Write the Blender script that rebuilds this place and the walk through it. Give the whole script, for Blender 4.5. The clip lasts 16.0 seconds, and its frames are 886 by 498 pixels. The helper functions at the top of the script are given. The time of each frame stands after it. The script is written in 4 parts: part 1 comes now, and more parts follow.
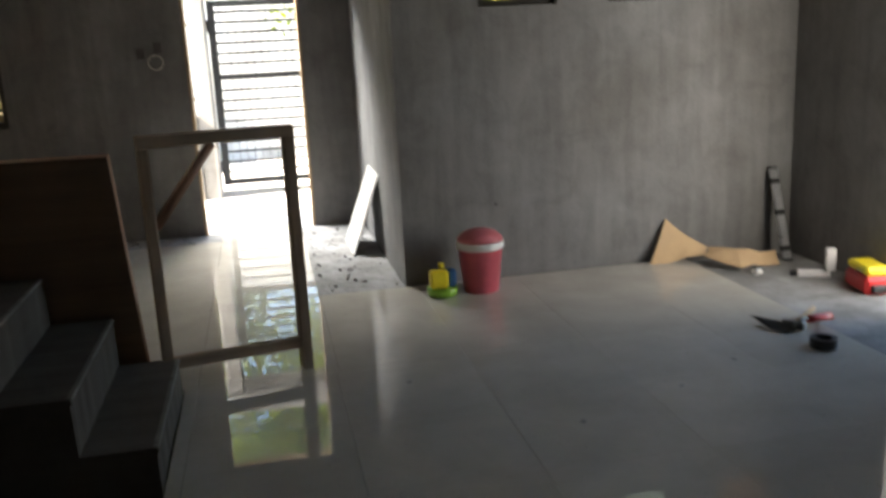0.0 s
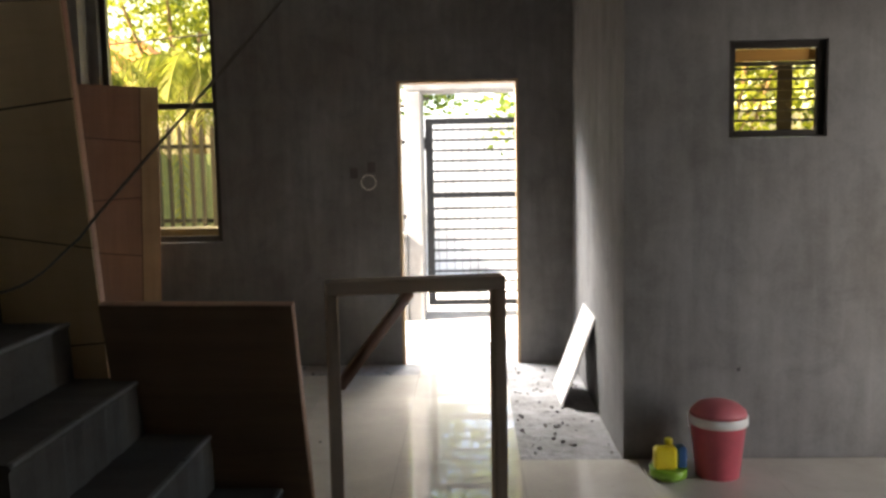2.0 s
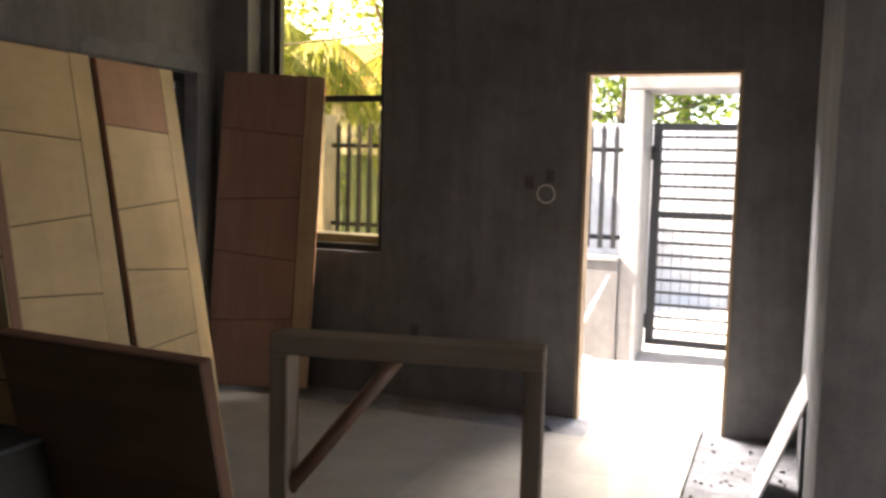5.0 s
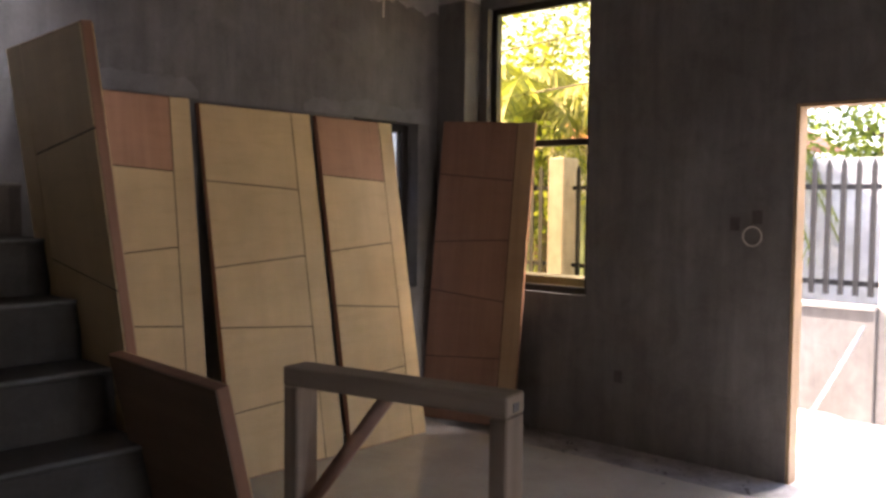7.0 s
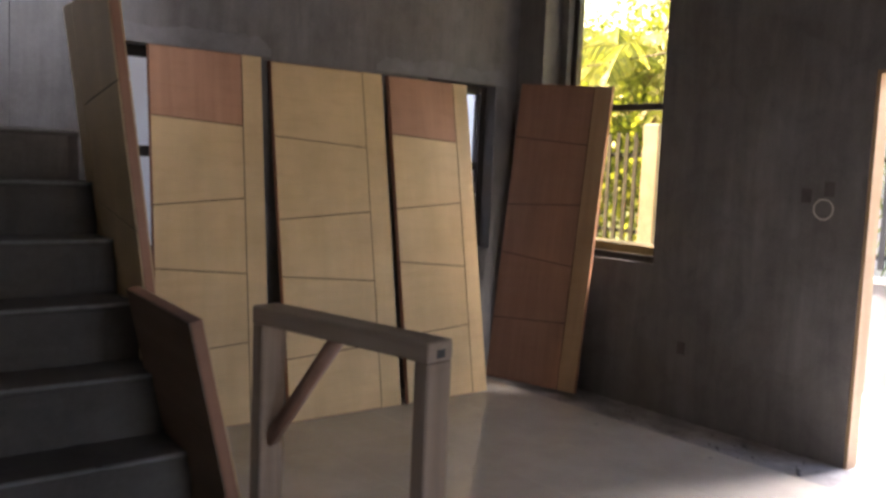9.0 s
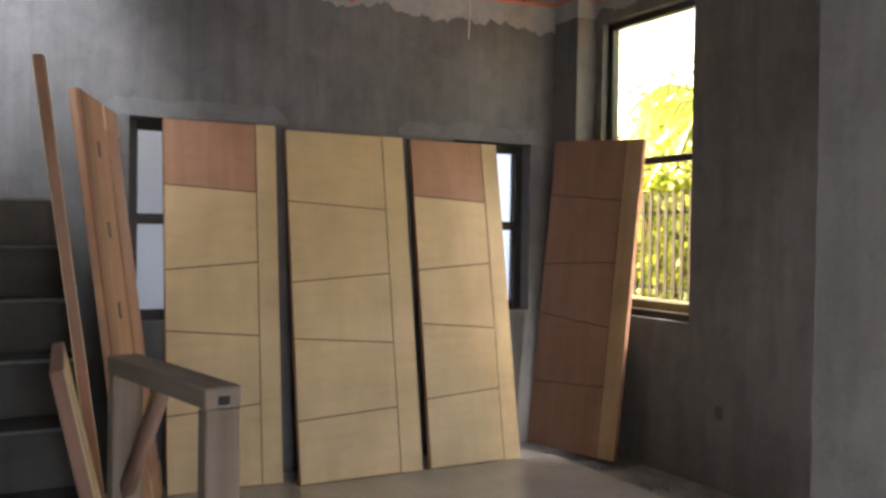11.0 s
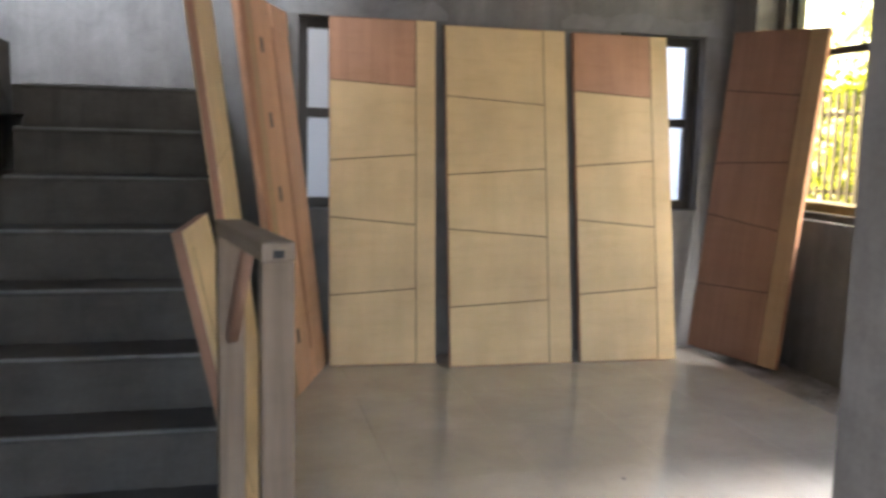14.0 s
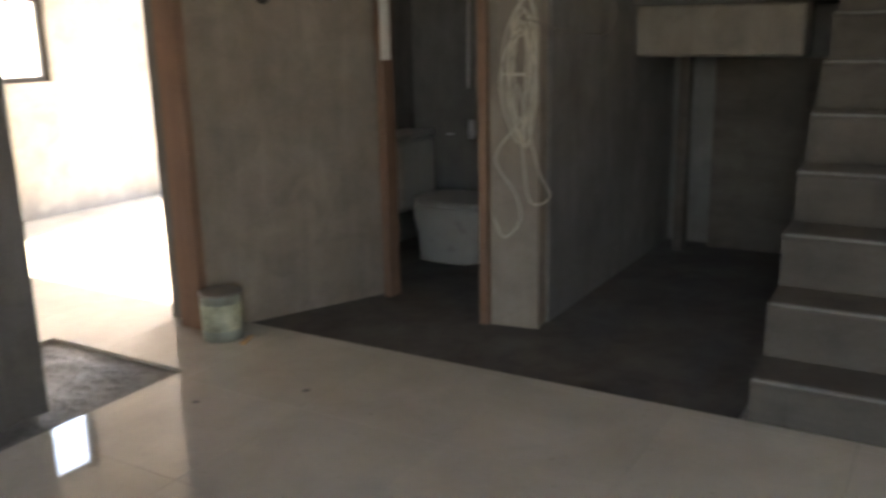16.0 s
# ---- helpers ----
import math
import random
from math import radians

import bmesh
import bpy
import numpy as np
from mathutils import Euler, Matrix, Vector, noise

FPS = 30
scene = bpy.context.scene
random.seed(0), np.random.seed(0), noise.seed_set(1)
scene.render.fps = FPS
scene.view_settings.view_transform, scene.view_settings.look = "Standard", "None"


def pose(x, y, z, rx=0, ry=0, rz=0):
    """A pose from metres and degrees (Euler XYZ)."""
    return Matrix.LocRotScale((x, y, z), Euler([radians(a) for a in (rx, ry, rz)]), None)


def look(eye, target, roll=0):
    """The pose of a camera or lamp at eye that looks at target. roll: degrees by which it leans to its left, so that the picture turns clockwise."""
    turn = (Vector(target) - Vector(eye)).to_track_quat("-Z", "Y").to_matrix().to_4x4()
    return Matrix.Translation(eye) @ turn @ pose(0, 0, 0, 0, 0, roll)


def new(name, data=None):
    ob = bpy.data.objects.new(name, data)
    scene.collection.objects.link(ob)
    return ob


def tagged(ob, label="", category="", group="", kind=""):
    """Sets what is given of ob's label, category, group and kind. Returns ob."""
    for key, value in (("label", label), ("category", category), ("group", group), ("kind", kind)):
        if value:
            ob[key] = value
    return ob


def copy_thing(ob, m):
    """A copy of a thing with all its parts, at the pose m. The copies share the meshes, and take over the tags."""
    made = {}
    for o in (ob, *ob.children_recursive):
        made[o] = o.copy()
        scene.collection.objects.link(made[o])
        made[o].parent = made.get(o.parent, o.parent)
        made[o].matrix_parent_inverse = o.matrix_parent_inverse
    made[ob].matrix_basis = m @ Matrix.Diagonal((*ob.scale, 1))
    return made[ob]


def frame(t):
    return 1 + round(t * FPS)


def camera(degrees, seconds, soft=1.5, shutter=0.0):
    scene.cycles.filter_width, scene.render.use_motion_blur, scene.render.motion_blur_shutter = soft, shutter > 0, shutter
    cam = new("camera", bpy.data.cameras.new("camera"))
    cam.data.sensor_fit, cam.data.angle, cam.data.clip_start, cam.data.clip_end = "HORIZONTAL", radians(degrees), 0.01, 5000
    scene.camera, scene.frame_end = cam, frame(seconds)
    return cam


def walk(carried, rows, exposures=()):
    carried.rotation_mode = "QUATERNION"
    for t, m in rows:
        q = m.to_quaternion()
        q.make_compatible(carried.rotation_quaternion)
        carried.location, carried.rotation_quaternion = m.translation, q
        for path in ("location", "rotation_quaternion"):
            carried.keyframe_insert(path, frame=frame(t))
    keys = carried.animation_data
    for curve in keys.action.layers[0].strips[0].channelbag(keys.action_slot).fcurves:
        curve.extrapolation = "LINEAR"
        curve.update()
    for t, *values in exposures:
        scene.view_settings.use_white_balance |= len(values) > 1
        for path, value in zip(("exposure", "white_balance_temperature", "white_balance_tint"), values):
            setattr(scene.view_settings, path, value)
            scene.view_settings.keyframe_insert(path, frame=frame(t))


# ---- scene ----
cam = camera(53.7, 16.0, 2.9, 0.4)
PATH = [
    (0, (0.521, -7.183, 1.414), (0.902, -5.275, 0.953), -2.8),
    (0.5, (0.588, -7.023, 1.458), (0.844, -5.07, 1.111), 0.3),
    (1, (0.612, -6.872, 1.505), (0.681, -4.896, 1.201), 0.9),
    (1.5, (0.573, -6.685, 1.508), (0.558, -4.695, 1.314), 0.1),
    (2, (0.537, -6.5, 1.517), (0.471, -4.512, 1.314), -1.1),
    (2.5, (0.555, -6.236, 1.556), (0.377, -4.25, 1.391), 0.6),
    (3, (0.571, -5.987, 1.507), (0.329, -4.01, 1.334), 0.6),
    (5.5, (1.324, -5.091, 1.494), (0.433, -3.307, 1.337), 0.3),
    (6, (1.505, -4.947, 1.496), (0.432, -3.263, 1.371), -0.5),
    (6.5, (1.664, -4.918, 1.486), (0.433, -3.347, 1.345), 2.6),
    (7, (1.824, -4.888, 1.519), (0.482, -3.408, 1.418), 0.7),
    (7.5, (1.913, -4.82, 1.514), (0.502, -3.405, 1.426), 1.8),
    (8, (2.011, -4.848, 1.537), (0.606, -3.43, 1.419), -0.5),
    (8.5, (2.116, -4.799, 1.52), (0.679, -3.429, 1.275), -1.1),
    (9, (2.196, -4.599, 1.499), (0.646, -3.349, 1.313), 2.5),
    (9.5, (2.214, -4.339, 1.481), (0.629, -3.124, 1.384), 1.8),
    (12, (2.861, -3.609, 1.448), (1.002, -2.872, 1.483), 1.6),
    (12.5, (2.879, -3.48, 1.457), (0.992, -2.822, 1.535), 1.8),
    (13, (2.84, -3.458, 1.424), (0.938, -2.844, 1.362), -0.4),
    (13.5, (2.847, -3.42, 1.382), (0.952, -2.813, 1.184), 0.1),
    (14, (2.873, -3.462, 1.366), (0.945, -2.991, 1.119), 1.4),
    (14.5, (2.887, -3.537, 1.341), (0.916, -3.429, 1.019), 1.3),
    (15, (2.92, -3.641, 1.321), (1.001, -4.016, 0.904), 0.1),
    (15.5, (2.977, -3.742, 1.328), (1.164, -4.448, 0.866), -1.0),
    (16, (3.029, -3.832, 1.334), (1.365, -4.829, 0.85), -1.2),
]
EXPO = [(0, 3.4, 6950, 9), (3.0, 3.4, 7100, 16), (5.5, 3.4, 7100, 22), (6.5, 3.45, 7100, 28), (7.5, 3.65, 7100, 28), (8.5, 3.85, 6850, 24), (9.2, 3.8, 6750, 25), (12.0, 4.45, 6600, 14), (13.0, 4.35, 6650, 18), (14.5, 4.85, 6500, 15), (15.0, 5.3, 6850, 15), (15.5, 6.1, 7050, 14), (16, 4.85, 7900, 15)]
walk(cam, [(t, look(e, g, r)) for t, e, g, r in PATH], EXPO)

# ---- world, sun ----
SUN_EL, SUN_AZ = 44.0, 257.0   # azimuth clockwise from +y: the sun stands in the west (-x)
world = bpy.data.worlds.new("sky")
scene.world = world
world.use_nodes = True
wn = world.node_tree
sky = wn.nodes.new("ShaderNodeTexSky")
sky.sky_type = "NISHITA"
sky.sun_disc = False
sky.sun_elevation, sky.sun_rotation = radians(SUN_EL), radians(SUN_AZ)
wn.links.new(sky.outputs[0], wn.nodes["Background"].inputs[0])
wn.nodes["Background"].inputs[1].default_value = 0.1
sun = new("sun", bpy.data.lights.new("sun", "SUN"))
sun.data.energy, sun.data.angle, sun.data.color = 3.6, radians(0.6), (1.0, 0.93, 0.82)
sd = Vector((math.sin(radians(SUN_AZ)) * math.cos(radians(SUN_EL)), math.cos(radians(SUN_AZ)) * math.cos(radians(SUN_EL)), math.sin(radians(SUN_EL))))
sun.matrix_world = look((0, 0, 12), (-sd[0], -sd[1], 12 - sd[2]))


def skylight(name, m, w, h, power, colour=(1.0, 0.96, 0.9), spread=180):
    """An area lamp that stands in for daylight, in an opening or near it."""
    d = bpy.data.lights.new(name, "AREA")
    d.shape, d.size, d.size_y, d.energy, d.color = "RECTANGLE", w, h, power, colour
    d.spread = radians(spread)
    ob = new(name, d)
    ob.matrix_world = m
    return ob


skylight("east_daylight", look((3.93, -3.55, 0.98), (3.3, -2.3, 0.9)), 0.7, 1.8, 2.7, spread=130)
# added fill lamp, hung unseen over the porch and aimed in through the doorway
skylight("door_daylight", look((-0.2, 0.95, 2.95), (0.75, -1.4, 0.25)), 1.2, 0.7, 29, (0.97, 0.98, 1.0), 121)
skylight("stairwell_daylight", look((0.9, -4.5, 4.3), (-2.53, -4.2, 3.1)), 1.4, 1.2, 3.0, (0.86, 0.93, 1.0), 54)

# ---- materials ----


def mat(name, build):
    m = bpy.data.materials.new(name)
    m.use_nodes = True
    nt = m.node_tree
    build(nt, nt.nodes["Principled BSDF"])
    return m


def node(nt, kind, **inputs):
    n = nt.nodes.new(kind)
    for k, v in inputs.items():
        n.inputs[k.replace("_", " ")].default_value = v
    return n


def coords(nt, scale=(1, 1, 1), which="Object"):
    tc = nt.nodes.new("ShaderNodeTexCoord")
    mp = node(nt, "ShaderNodeMapping", Scale=scale)
    nt.links.new(tc.outputs[which], mp.inputs[0])
    return mp.outputs[0]


def world_coords(nt, scale=(1, 1, 1)):
    g = nt.nodes.new("ShaderNodeNewGeometry")
    mp = node(nt, "ShaderNodeMapping", Scale=scale)
    nt.links.new(g.outputs["Position"], mp.inputs[0])
    return mp.outputs[0]


def noise_tex(nt, vec, scale, detail=6, rough=0.6, distort=0.0):
    n = node(nt, "ShaderNodeTexNoise", Scale=scale, Detail=detail, Roughness=rough, Distortion=distort)
    nt.links.new(vec, n.inputs["Vector"])
    return n.outputs["Fac"]


def ramp(nt, fac, stops):
    r = nt.nodes.new("ShaderNodeValToRGB")
    els = r.color_ramp.elements
    while len(els) < len(stops):
        els.new(0.5)
    for e, (p, c) in zip(els, stops):
        e.position, e.color = p, (*c, 1)
    nt.links.new(fac, r.inputs[0])
    return r.outputs[0]


def mixc(nt, fac, a, b, mode="MIX"):
    n = nt.nodes.new("ShaderNodeMix")
    n.data_type, n.blend_type = "RGBA", mode
    for sock, v in ((n.inputs[0], fac), (n.inputs[6], a), (n.inputs[7], b)):
        if isinstance(v, (int, float)):
            sock.default_value = v
        elif isinstance(v, tuple):
            sock.default_value = (*v, 1)
        else:
            nt.links.new(v, sock)
    return n.outputs[2]


def bump(nt, bsdf, height, strength=0.3, dist=0.01):
    b = node(nt, "ShaderNodeBump", Strength=strength, Distance=dist)
    nt.links.new(height, b.inputs["Height"])
    nt.links.new(b.outputs[0], bsdf.inputs["Normal"])


def grey(v, warm=0.0):
    return (v * (1 + warm), v, v * (1 - warm))


def concrete(name, dark, light, warm=0.0, streak=(3, 3, 0.35), rough=0.85, relief=0.35, blotch=1.2):
    def build(nt, b):
        v = world_coords(nt, streak)
        w = world_coords(nt)
        big = noise_tex(nt, w, blotch, 4, 0.55)
        stre = noise_tex(nt, v, 3.0, 8, 0.65, 0.4)
        fine = noise_tex(nt, w, 60, 4, 0.7)
        mid = noise_tex(nt, w, blotch * 4.5, 6, 0.6, 0.8)
        c1 = ramp(nt, stre, [(0.3, grey(dark * 0.72 + light * 0.28, warm)), (0.72, grey(light, warm))])
        c2 = ramp(nt, big, [(0.3, grey(0.68, 0.03)), (0.7, grey(1.15, -0.02))])
        c3 = ramp(nt, mid, [(0.3, grey(0.82)), (0.5, grey(1.0)), (0.72, grey(1.14))])
        c = mixc(nt, 1.0, mixc(nt, 1.0, c1, c2, "MULTIPLY"), c3, "MULTIPLY")
        c = mixc(nt, 0.1, c, ramp(nt, fine, [(0.35, grey(dark * 0.6)), (0.65, grey(light * 1.15))]))
        nt.links.new(c, b.inputs["Base Color"])
        b.inputs["Roughness"].default_value = rough
        bump(nt, b, mixc(nt, 0.25, mid, fine), relief, 0.005)
    return mat(name, build)


PLASTER = concrete("grey_plaster", 0.11, 0.21, 0.035)
BARE = concrete("bare_concrete", 0.30, 0.46, 0.03, (1, 1, 1))
ROUGH = concrete("rough_screed", 0.13, 0.34, 0.03, (1, 1, 1), 0.95, 1.0, 3.0)
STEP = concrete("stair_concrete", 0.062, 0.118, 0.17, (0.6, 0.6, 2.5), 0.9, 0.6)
# dusty edge tone, lightened for the light that nosings catch from above
NOSING = concrete("lit_nosing", 0.14, 0.27, 0.06, (4, 4, 4), 0.9, 0.5)
BROWN = concrete("brown_render", 0.17, 0.26, 0.18, (3, 3, 0.5))
OUTC = concrete("outside_concrete", 0.22, 0.36, 0.04, (2, 2, 0.5))
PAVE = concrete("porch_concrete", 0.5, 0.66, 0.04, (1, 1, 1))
PALE = concrete("neighbour_wall", 0.5, 0.62, -0.03, (1, 1, 0.4))
DIRT = concrete("yard_soil", 0.16, 0.3, 0.12, (1, 1, 1), 0.95, 0.9, 2.0)
SHADEBROWN = concrete("shade_brown", 0.055, 0.13, 0.08, (1, 1, 1), 0.95, 0.9, 2.0)
CREAMWALL = concrete("cream_wall", 0.28, 0.38, 0.12, (2, 2, 0.5))


def tile_build(nt, b):
    oi = nt.nodes.new("ShaderNodeObjectInfo")
    w = world_coords(nt)
    dust = noise_tex(nt, w, 2.6, 7, 0.65, 0.3)
    spots = noise_tex(nt, w, 38, 3, 0.5)
    base = ramp(nt, oi.outputs["Random"], [(0, (0.55, 0.515, 0.45)), (1, (0.58, 0.545, 0.48))])
    c = mixc(nt, ramp(nt, dust, [(0.35, grey(0.0)), (0.75, grey(0.55))]), base, (0.36, 0.325, 0.28))
    c = mixc(nt, ramp(nt, spots, [(0.66, grey(0)), (0.74, grey(0.35))]), c, (0.22, 0.2, 0.18))
    nt.links.new(c, b.inputs["Base Color"])
    nt.links.new(ramp(nt, dust, [(0.35, grey(0.006)), (0.85, grey(0.07))]), b.inputs["Roughness"])
    b.inputs["Specular IOR Level"].default_value = 0.6


TILE = mat("polished_tile", tile_build)


def wood(name, a, bcol, scale=1.0, rough=0.55, axis=2, grain=18):
    def build(nt, b):
        s = [grain * scale] * 3
        s[axis] = 0.9 * scale
        v = coords(nt, tuple(s))
        o = nt.nodes.new("ShaderNodeObjectInfo")
        add = nt.nodes.new("ShaderNodeVectorMath")
        add.operation = "ADD"
        sc = nt.nodes.new("ShaderNodeVectorMath")
        sc.operation = "SCALE"
        sc.inputs["Scale"].default_value = 1.0
        cmb = nt.nodes.new("ShaderNodeCombineXYZ")
        mul = nt.nodes.new("ShaderNodeMath")
        mul.operation = "MULTIPLY"
        mul.inputs[1].default_value = 37.0
        nt.links.new(o.outputs["Random"], mul.inputs[0])
        for i in range(3):
            nt.links.new(mul.outputs[0], cmb.inputs[i])
        nt.links.new(v, add.inputs[0])
        nt.links.new(cmb.outputs[0], add.inputs[1])
        g = noise_tex(nt, add.outputs[0], 1.0, 6, 0.6, 0.6)
        blot = noise_tex(nt, coords(nt), 3.0, 3, 0.5)
        c = ramp(nt, g, [(0.25, a), (0.75, bcol)])
        c = mixc(nt, 1.0, c, ramp(nt, blot, [(0.3, grey(0.86)), (0.7, grey(1.08))]), "MULTIPLY")
        smear = noise_tex(nt, coords(nt, (1.3, 1.3, 9.0)), 2.2, 5, 0.65, 0.5)
        c = mixc(nt, 1.0, c, ramp(nt, smear, [(0.3, (0.94, 0.925, 0.9)), (0.5, (1.0, 1.0, 1.0)), (0.75, (1.03, 1.025, 1.0))]), "MULTIPLY")
        nt.links.new(c, b.inputs["Base Color"])
        b.inputs["Roughness"].default_value = rough
        bump(nt, b, g, 0.12, 0.003)
    return mat(name, build)


VENEER = wood("pale_veneer", (0.605, 0.44, 0.235), (0.675, 0.505, 0.28), 1.0, 0.5, 2, 9)
ROSE = wood("rose_veneer", (0.40, 0.21, 0.125), (0.50, 0.28, 0.17))
EDGE = wood("brown_edge", (0.30, 0.14, 0.08), (0.40, 0.20, 0.12))
REDWOOD = wood("dark_red_veneer", (0.235, 0.128, 0.083), (0.325, 0.182, 0.122))
ORANGE = wood("orange_lumber", (0.55, 0.31, 0.19), (0.66, 0.395, 0.25), 1.0, 0.6)
LUMBER = wood("grey_brown_lumber", (0.2, 0.142, 0.1), (0.35, 0.262, 0.19), 1.3, 0.8)
LUMBER_X = wood("grey_brown_lumber_flat", (0.23, 0.168, 0.122), (0.38, 0.29, 0.215), 1.3, 0.8, 0)
BACKPLY = wood("brown_plywood", (0.19, 0.12, 0.075), (0.27, 0.18, 0.115), 1.0, 0.7, 0)
JAMBWOOD = wood("jamb_wood", (0.34, 0.22, 0.12), (0.48, 0.33, 0.19))
OLDJAMB = wood("dusty_jamb_wood", (0.17, 0.10, 0.07), (0.27, 0.165, 0.115), 1.0, 0.75)
PLYBOARD = wood("plywood_board", (0.55, 0.34, 0.16), (0.66, 0.43, 0.22))


def plain(name, col, rough=0.5, metal=0.0, var=0.12, scale=9.0, coat=0.0):
    def build(nt, b):
        n = noise_tex(nt, coords(nt), scale, 5, 0.6)
        lo, hi = tuple(c * (1 - var) for c in col), tuple(min(1, c * (1 + var)) for c in col)
        nt.links.new(ramp(nt, n, [(0.3, lo), (0.7, hi)]), b.inputs["Base Color"])
        nt.links.new(ramp(nt, n, [(0.2, grey(max(0.02, rough * 0.8))), (0.8, grey(min(1, rough * 1.2)))]), b.inputs["Roughness"])
        b.inputs["Metallic"].default_value = metal
        b.inputs["Coat Weight"].default_value = coat
    return mat(name, build)


DARKMETAL = plain("dark_painted_steel", (0.035, 0.037, 0.04), 0.45, 0.3)
WINFRAME = plain("dark_window_frame", (0.03, 0.025, 0.022), 0.4, 0.2)
GROOVE = plain("dark_groove", (0.055, 0.032, 0.02), 0.8)
REDPIPE = plain("orange_conduit", (0.68, 0.15, 0.085), 0.5)
BLACKWIRE = plain("black_cable", (0.02, 0.02, 0.022), 0.5)
WHITEWIRE = plain("white_cable", (0.62, 0.58, 0.5), 0.5)
OLDWIRE = plain("dusty_cable", (0.52, 0.48, 0.4), 0.6)
GREYWIRE = plain("grey_cable", (0.13, 0.12, 0.105), 0.6)
PINK = plain("pink_plastic", (0.6, 0.11, 0.145), 0.35)
DULLPINK = plain("dusty_pink_lid", (0.5, 0.13, 0.15), 0.5)
WHITEP = plain("white_plastic", (0.72, 0.70, 0.68), 0.4)
YELLOW = plain("yellow_plastic", (0.75, 0.6, 0.03), 0.35)
BLUE = plain("blue_plastic", (0.03, 0.10, 0.24), 0.4)
GREENP = plain("green_plastic", (0.22, 0.42, 0.04), 0.35)
REDP = plain("red_plastic", (0.55, 0.03, 0.03), 0.35)
ALU = plain("aluminium", (0.75, 0.75, 0.76), 0.3, 0.9)
BLACKSTEEL = plain("blackened_steel", (0.06, 0.058, 0.055), 0.5, 0.6)
STEEL = plain("worn_steel", (0.3, 0.29, 0.28), 0.45, 0.8)
BLACKP = plain("black_plastic", (0.02, 0.02, 0.02), 0.45)
CARD = plain("cardboard", (0.50, 0.34, 0.19), 0.85, 0, 0.1, 5)
CARDIN = plain("cardboard_dark", (0.28, 0.19, 0.11), 0.9)
CERAMIC = plain("dusty_ceramic", (0.34, 0.33, 0.31), 0.3, 0, 0.06)
TIN = plain("tin_can", (0.32, 0.36, 0.32), 0.4, 0.5, 0.3)
CANLABEL = plain("stained_label", (0.42, 0.45, 0.34), 0.6, 0, 0.45, 14)
PAINTWHITE = plain("white_glaze", (0.78, 0.77, 0.74), 0.2, 0, 0.05)
BLUEFENCE = plain("green_sheet", (0.15, 0.22, 0.15), 0.5)
ROOF = plain("rust_roof", (0.40, 0.16, 0.08), 0.7)
TRUNK = plain("tree_bark", (0.16, 0.12, 0.08), 0.9, 0, 0.35)


def leaf_build(lo, hi):
    def build(nt, b):
        g = nt.nodes.new("ShaderNodeNewGeometry")
        nt.links.new(ramp(nt, g.outputs["Random Per Island"], [(0, lo), (1, hi)]), b.inputs["Base Color"])
        b.inputs["Roughness"].default_value = 0.45
        b.inputs["Subsurface Weight"].default_value = 0.0
        tr = nt.nodes.new("ShaderNodeBsdfTranslucent")
        mx = nt.nodes.new("ShaderNodeMixShader")
        mx.inputs[0].default_value = 0.4
        nt.links.new(ramp(nt, g.outputs["Random Per Island"], [(0, tuple(c * 1.6 for c in lo)), (1, tuple(c * 1.7 for c in hi))]), tr.inputs[0])
        out = nt.nodes["Material Output"]
        nt.links.new(b.outputs[0], mx.inputs[1])
        nt.links.new(tr.outputs[0], mx.inputs[2])
        nt.links.new(mx.outputs[0], out.inputs[0])
    return build


LEAF = mat("leaf_green", leaf_build((0.03, 0.06, 0.008), (0.25, 0.31, 0.04)))
PALM = mat("palm_green", leaf_build((0.07, 0.11, 0.02), (0.24, 0.28, 0.06)))


def glass_build(col, rough=0.0):
    def build(nt, b):
        b.inputs["Base Color"].default_value = (*col, 1)
        b.inputs["Transmission Weight"].default_value = 1.0
        b.inputs["Roughness"].default_value = rough
        b.inputs["IOR"].default_value = 1.1
    return build


GLASS = mat("bronze_glass", glass_build((1.0, 0.77, 0.38)))
FROST = mat("frosted_glass", glass_build((0.86, 0.92, 0.98), 0.35))

# ---- building helpers ----


def mesh_of(bm, name, material):
    me = bpy.data.meshes.new(name)
    bm.normal_update()
    bm.to_mesh(me)
    bm.free()
    me.materials.append(material)
    return me


def structure(name, bm, material, label, category):
    return tagged(new(name, mesh_of(bm, name, material)), label, category, kind="structure")


def thing(name, m, label, category, group=""):
    ob = new(name)
    ob.empty_display_size = 0.1
    ob.matrix_world = m
    return tagged(ob, label, category, group)


def part(name, bm, material, parent, label=""):
    ob = new(name, mesh_of(bm, name, material))
    ob.parent = parent
    return tagged(ob, label)


def solo(name, bm, material, m, label, category, group="", smooth=False):
    ob = new(name, mesh_of(bm, name, material))
    ob.matrix_world = m
    if smooth:
        for p in ob.data.polygons:
            p.use_smooth = True
    return tagged(ob, label, category, group)


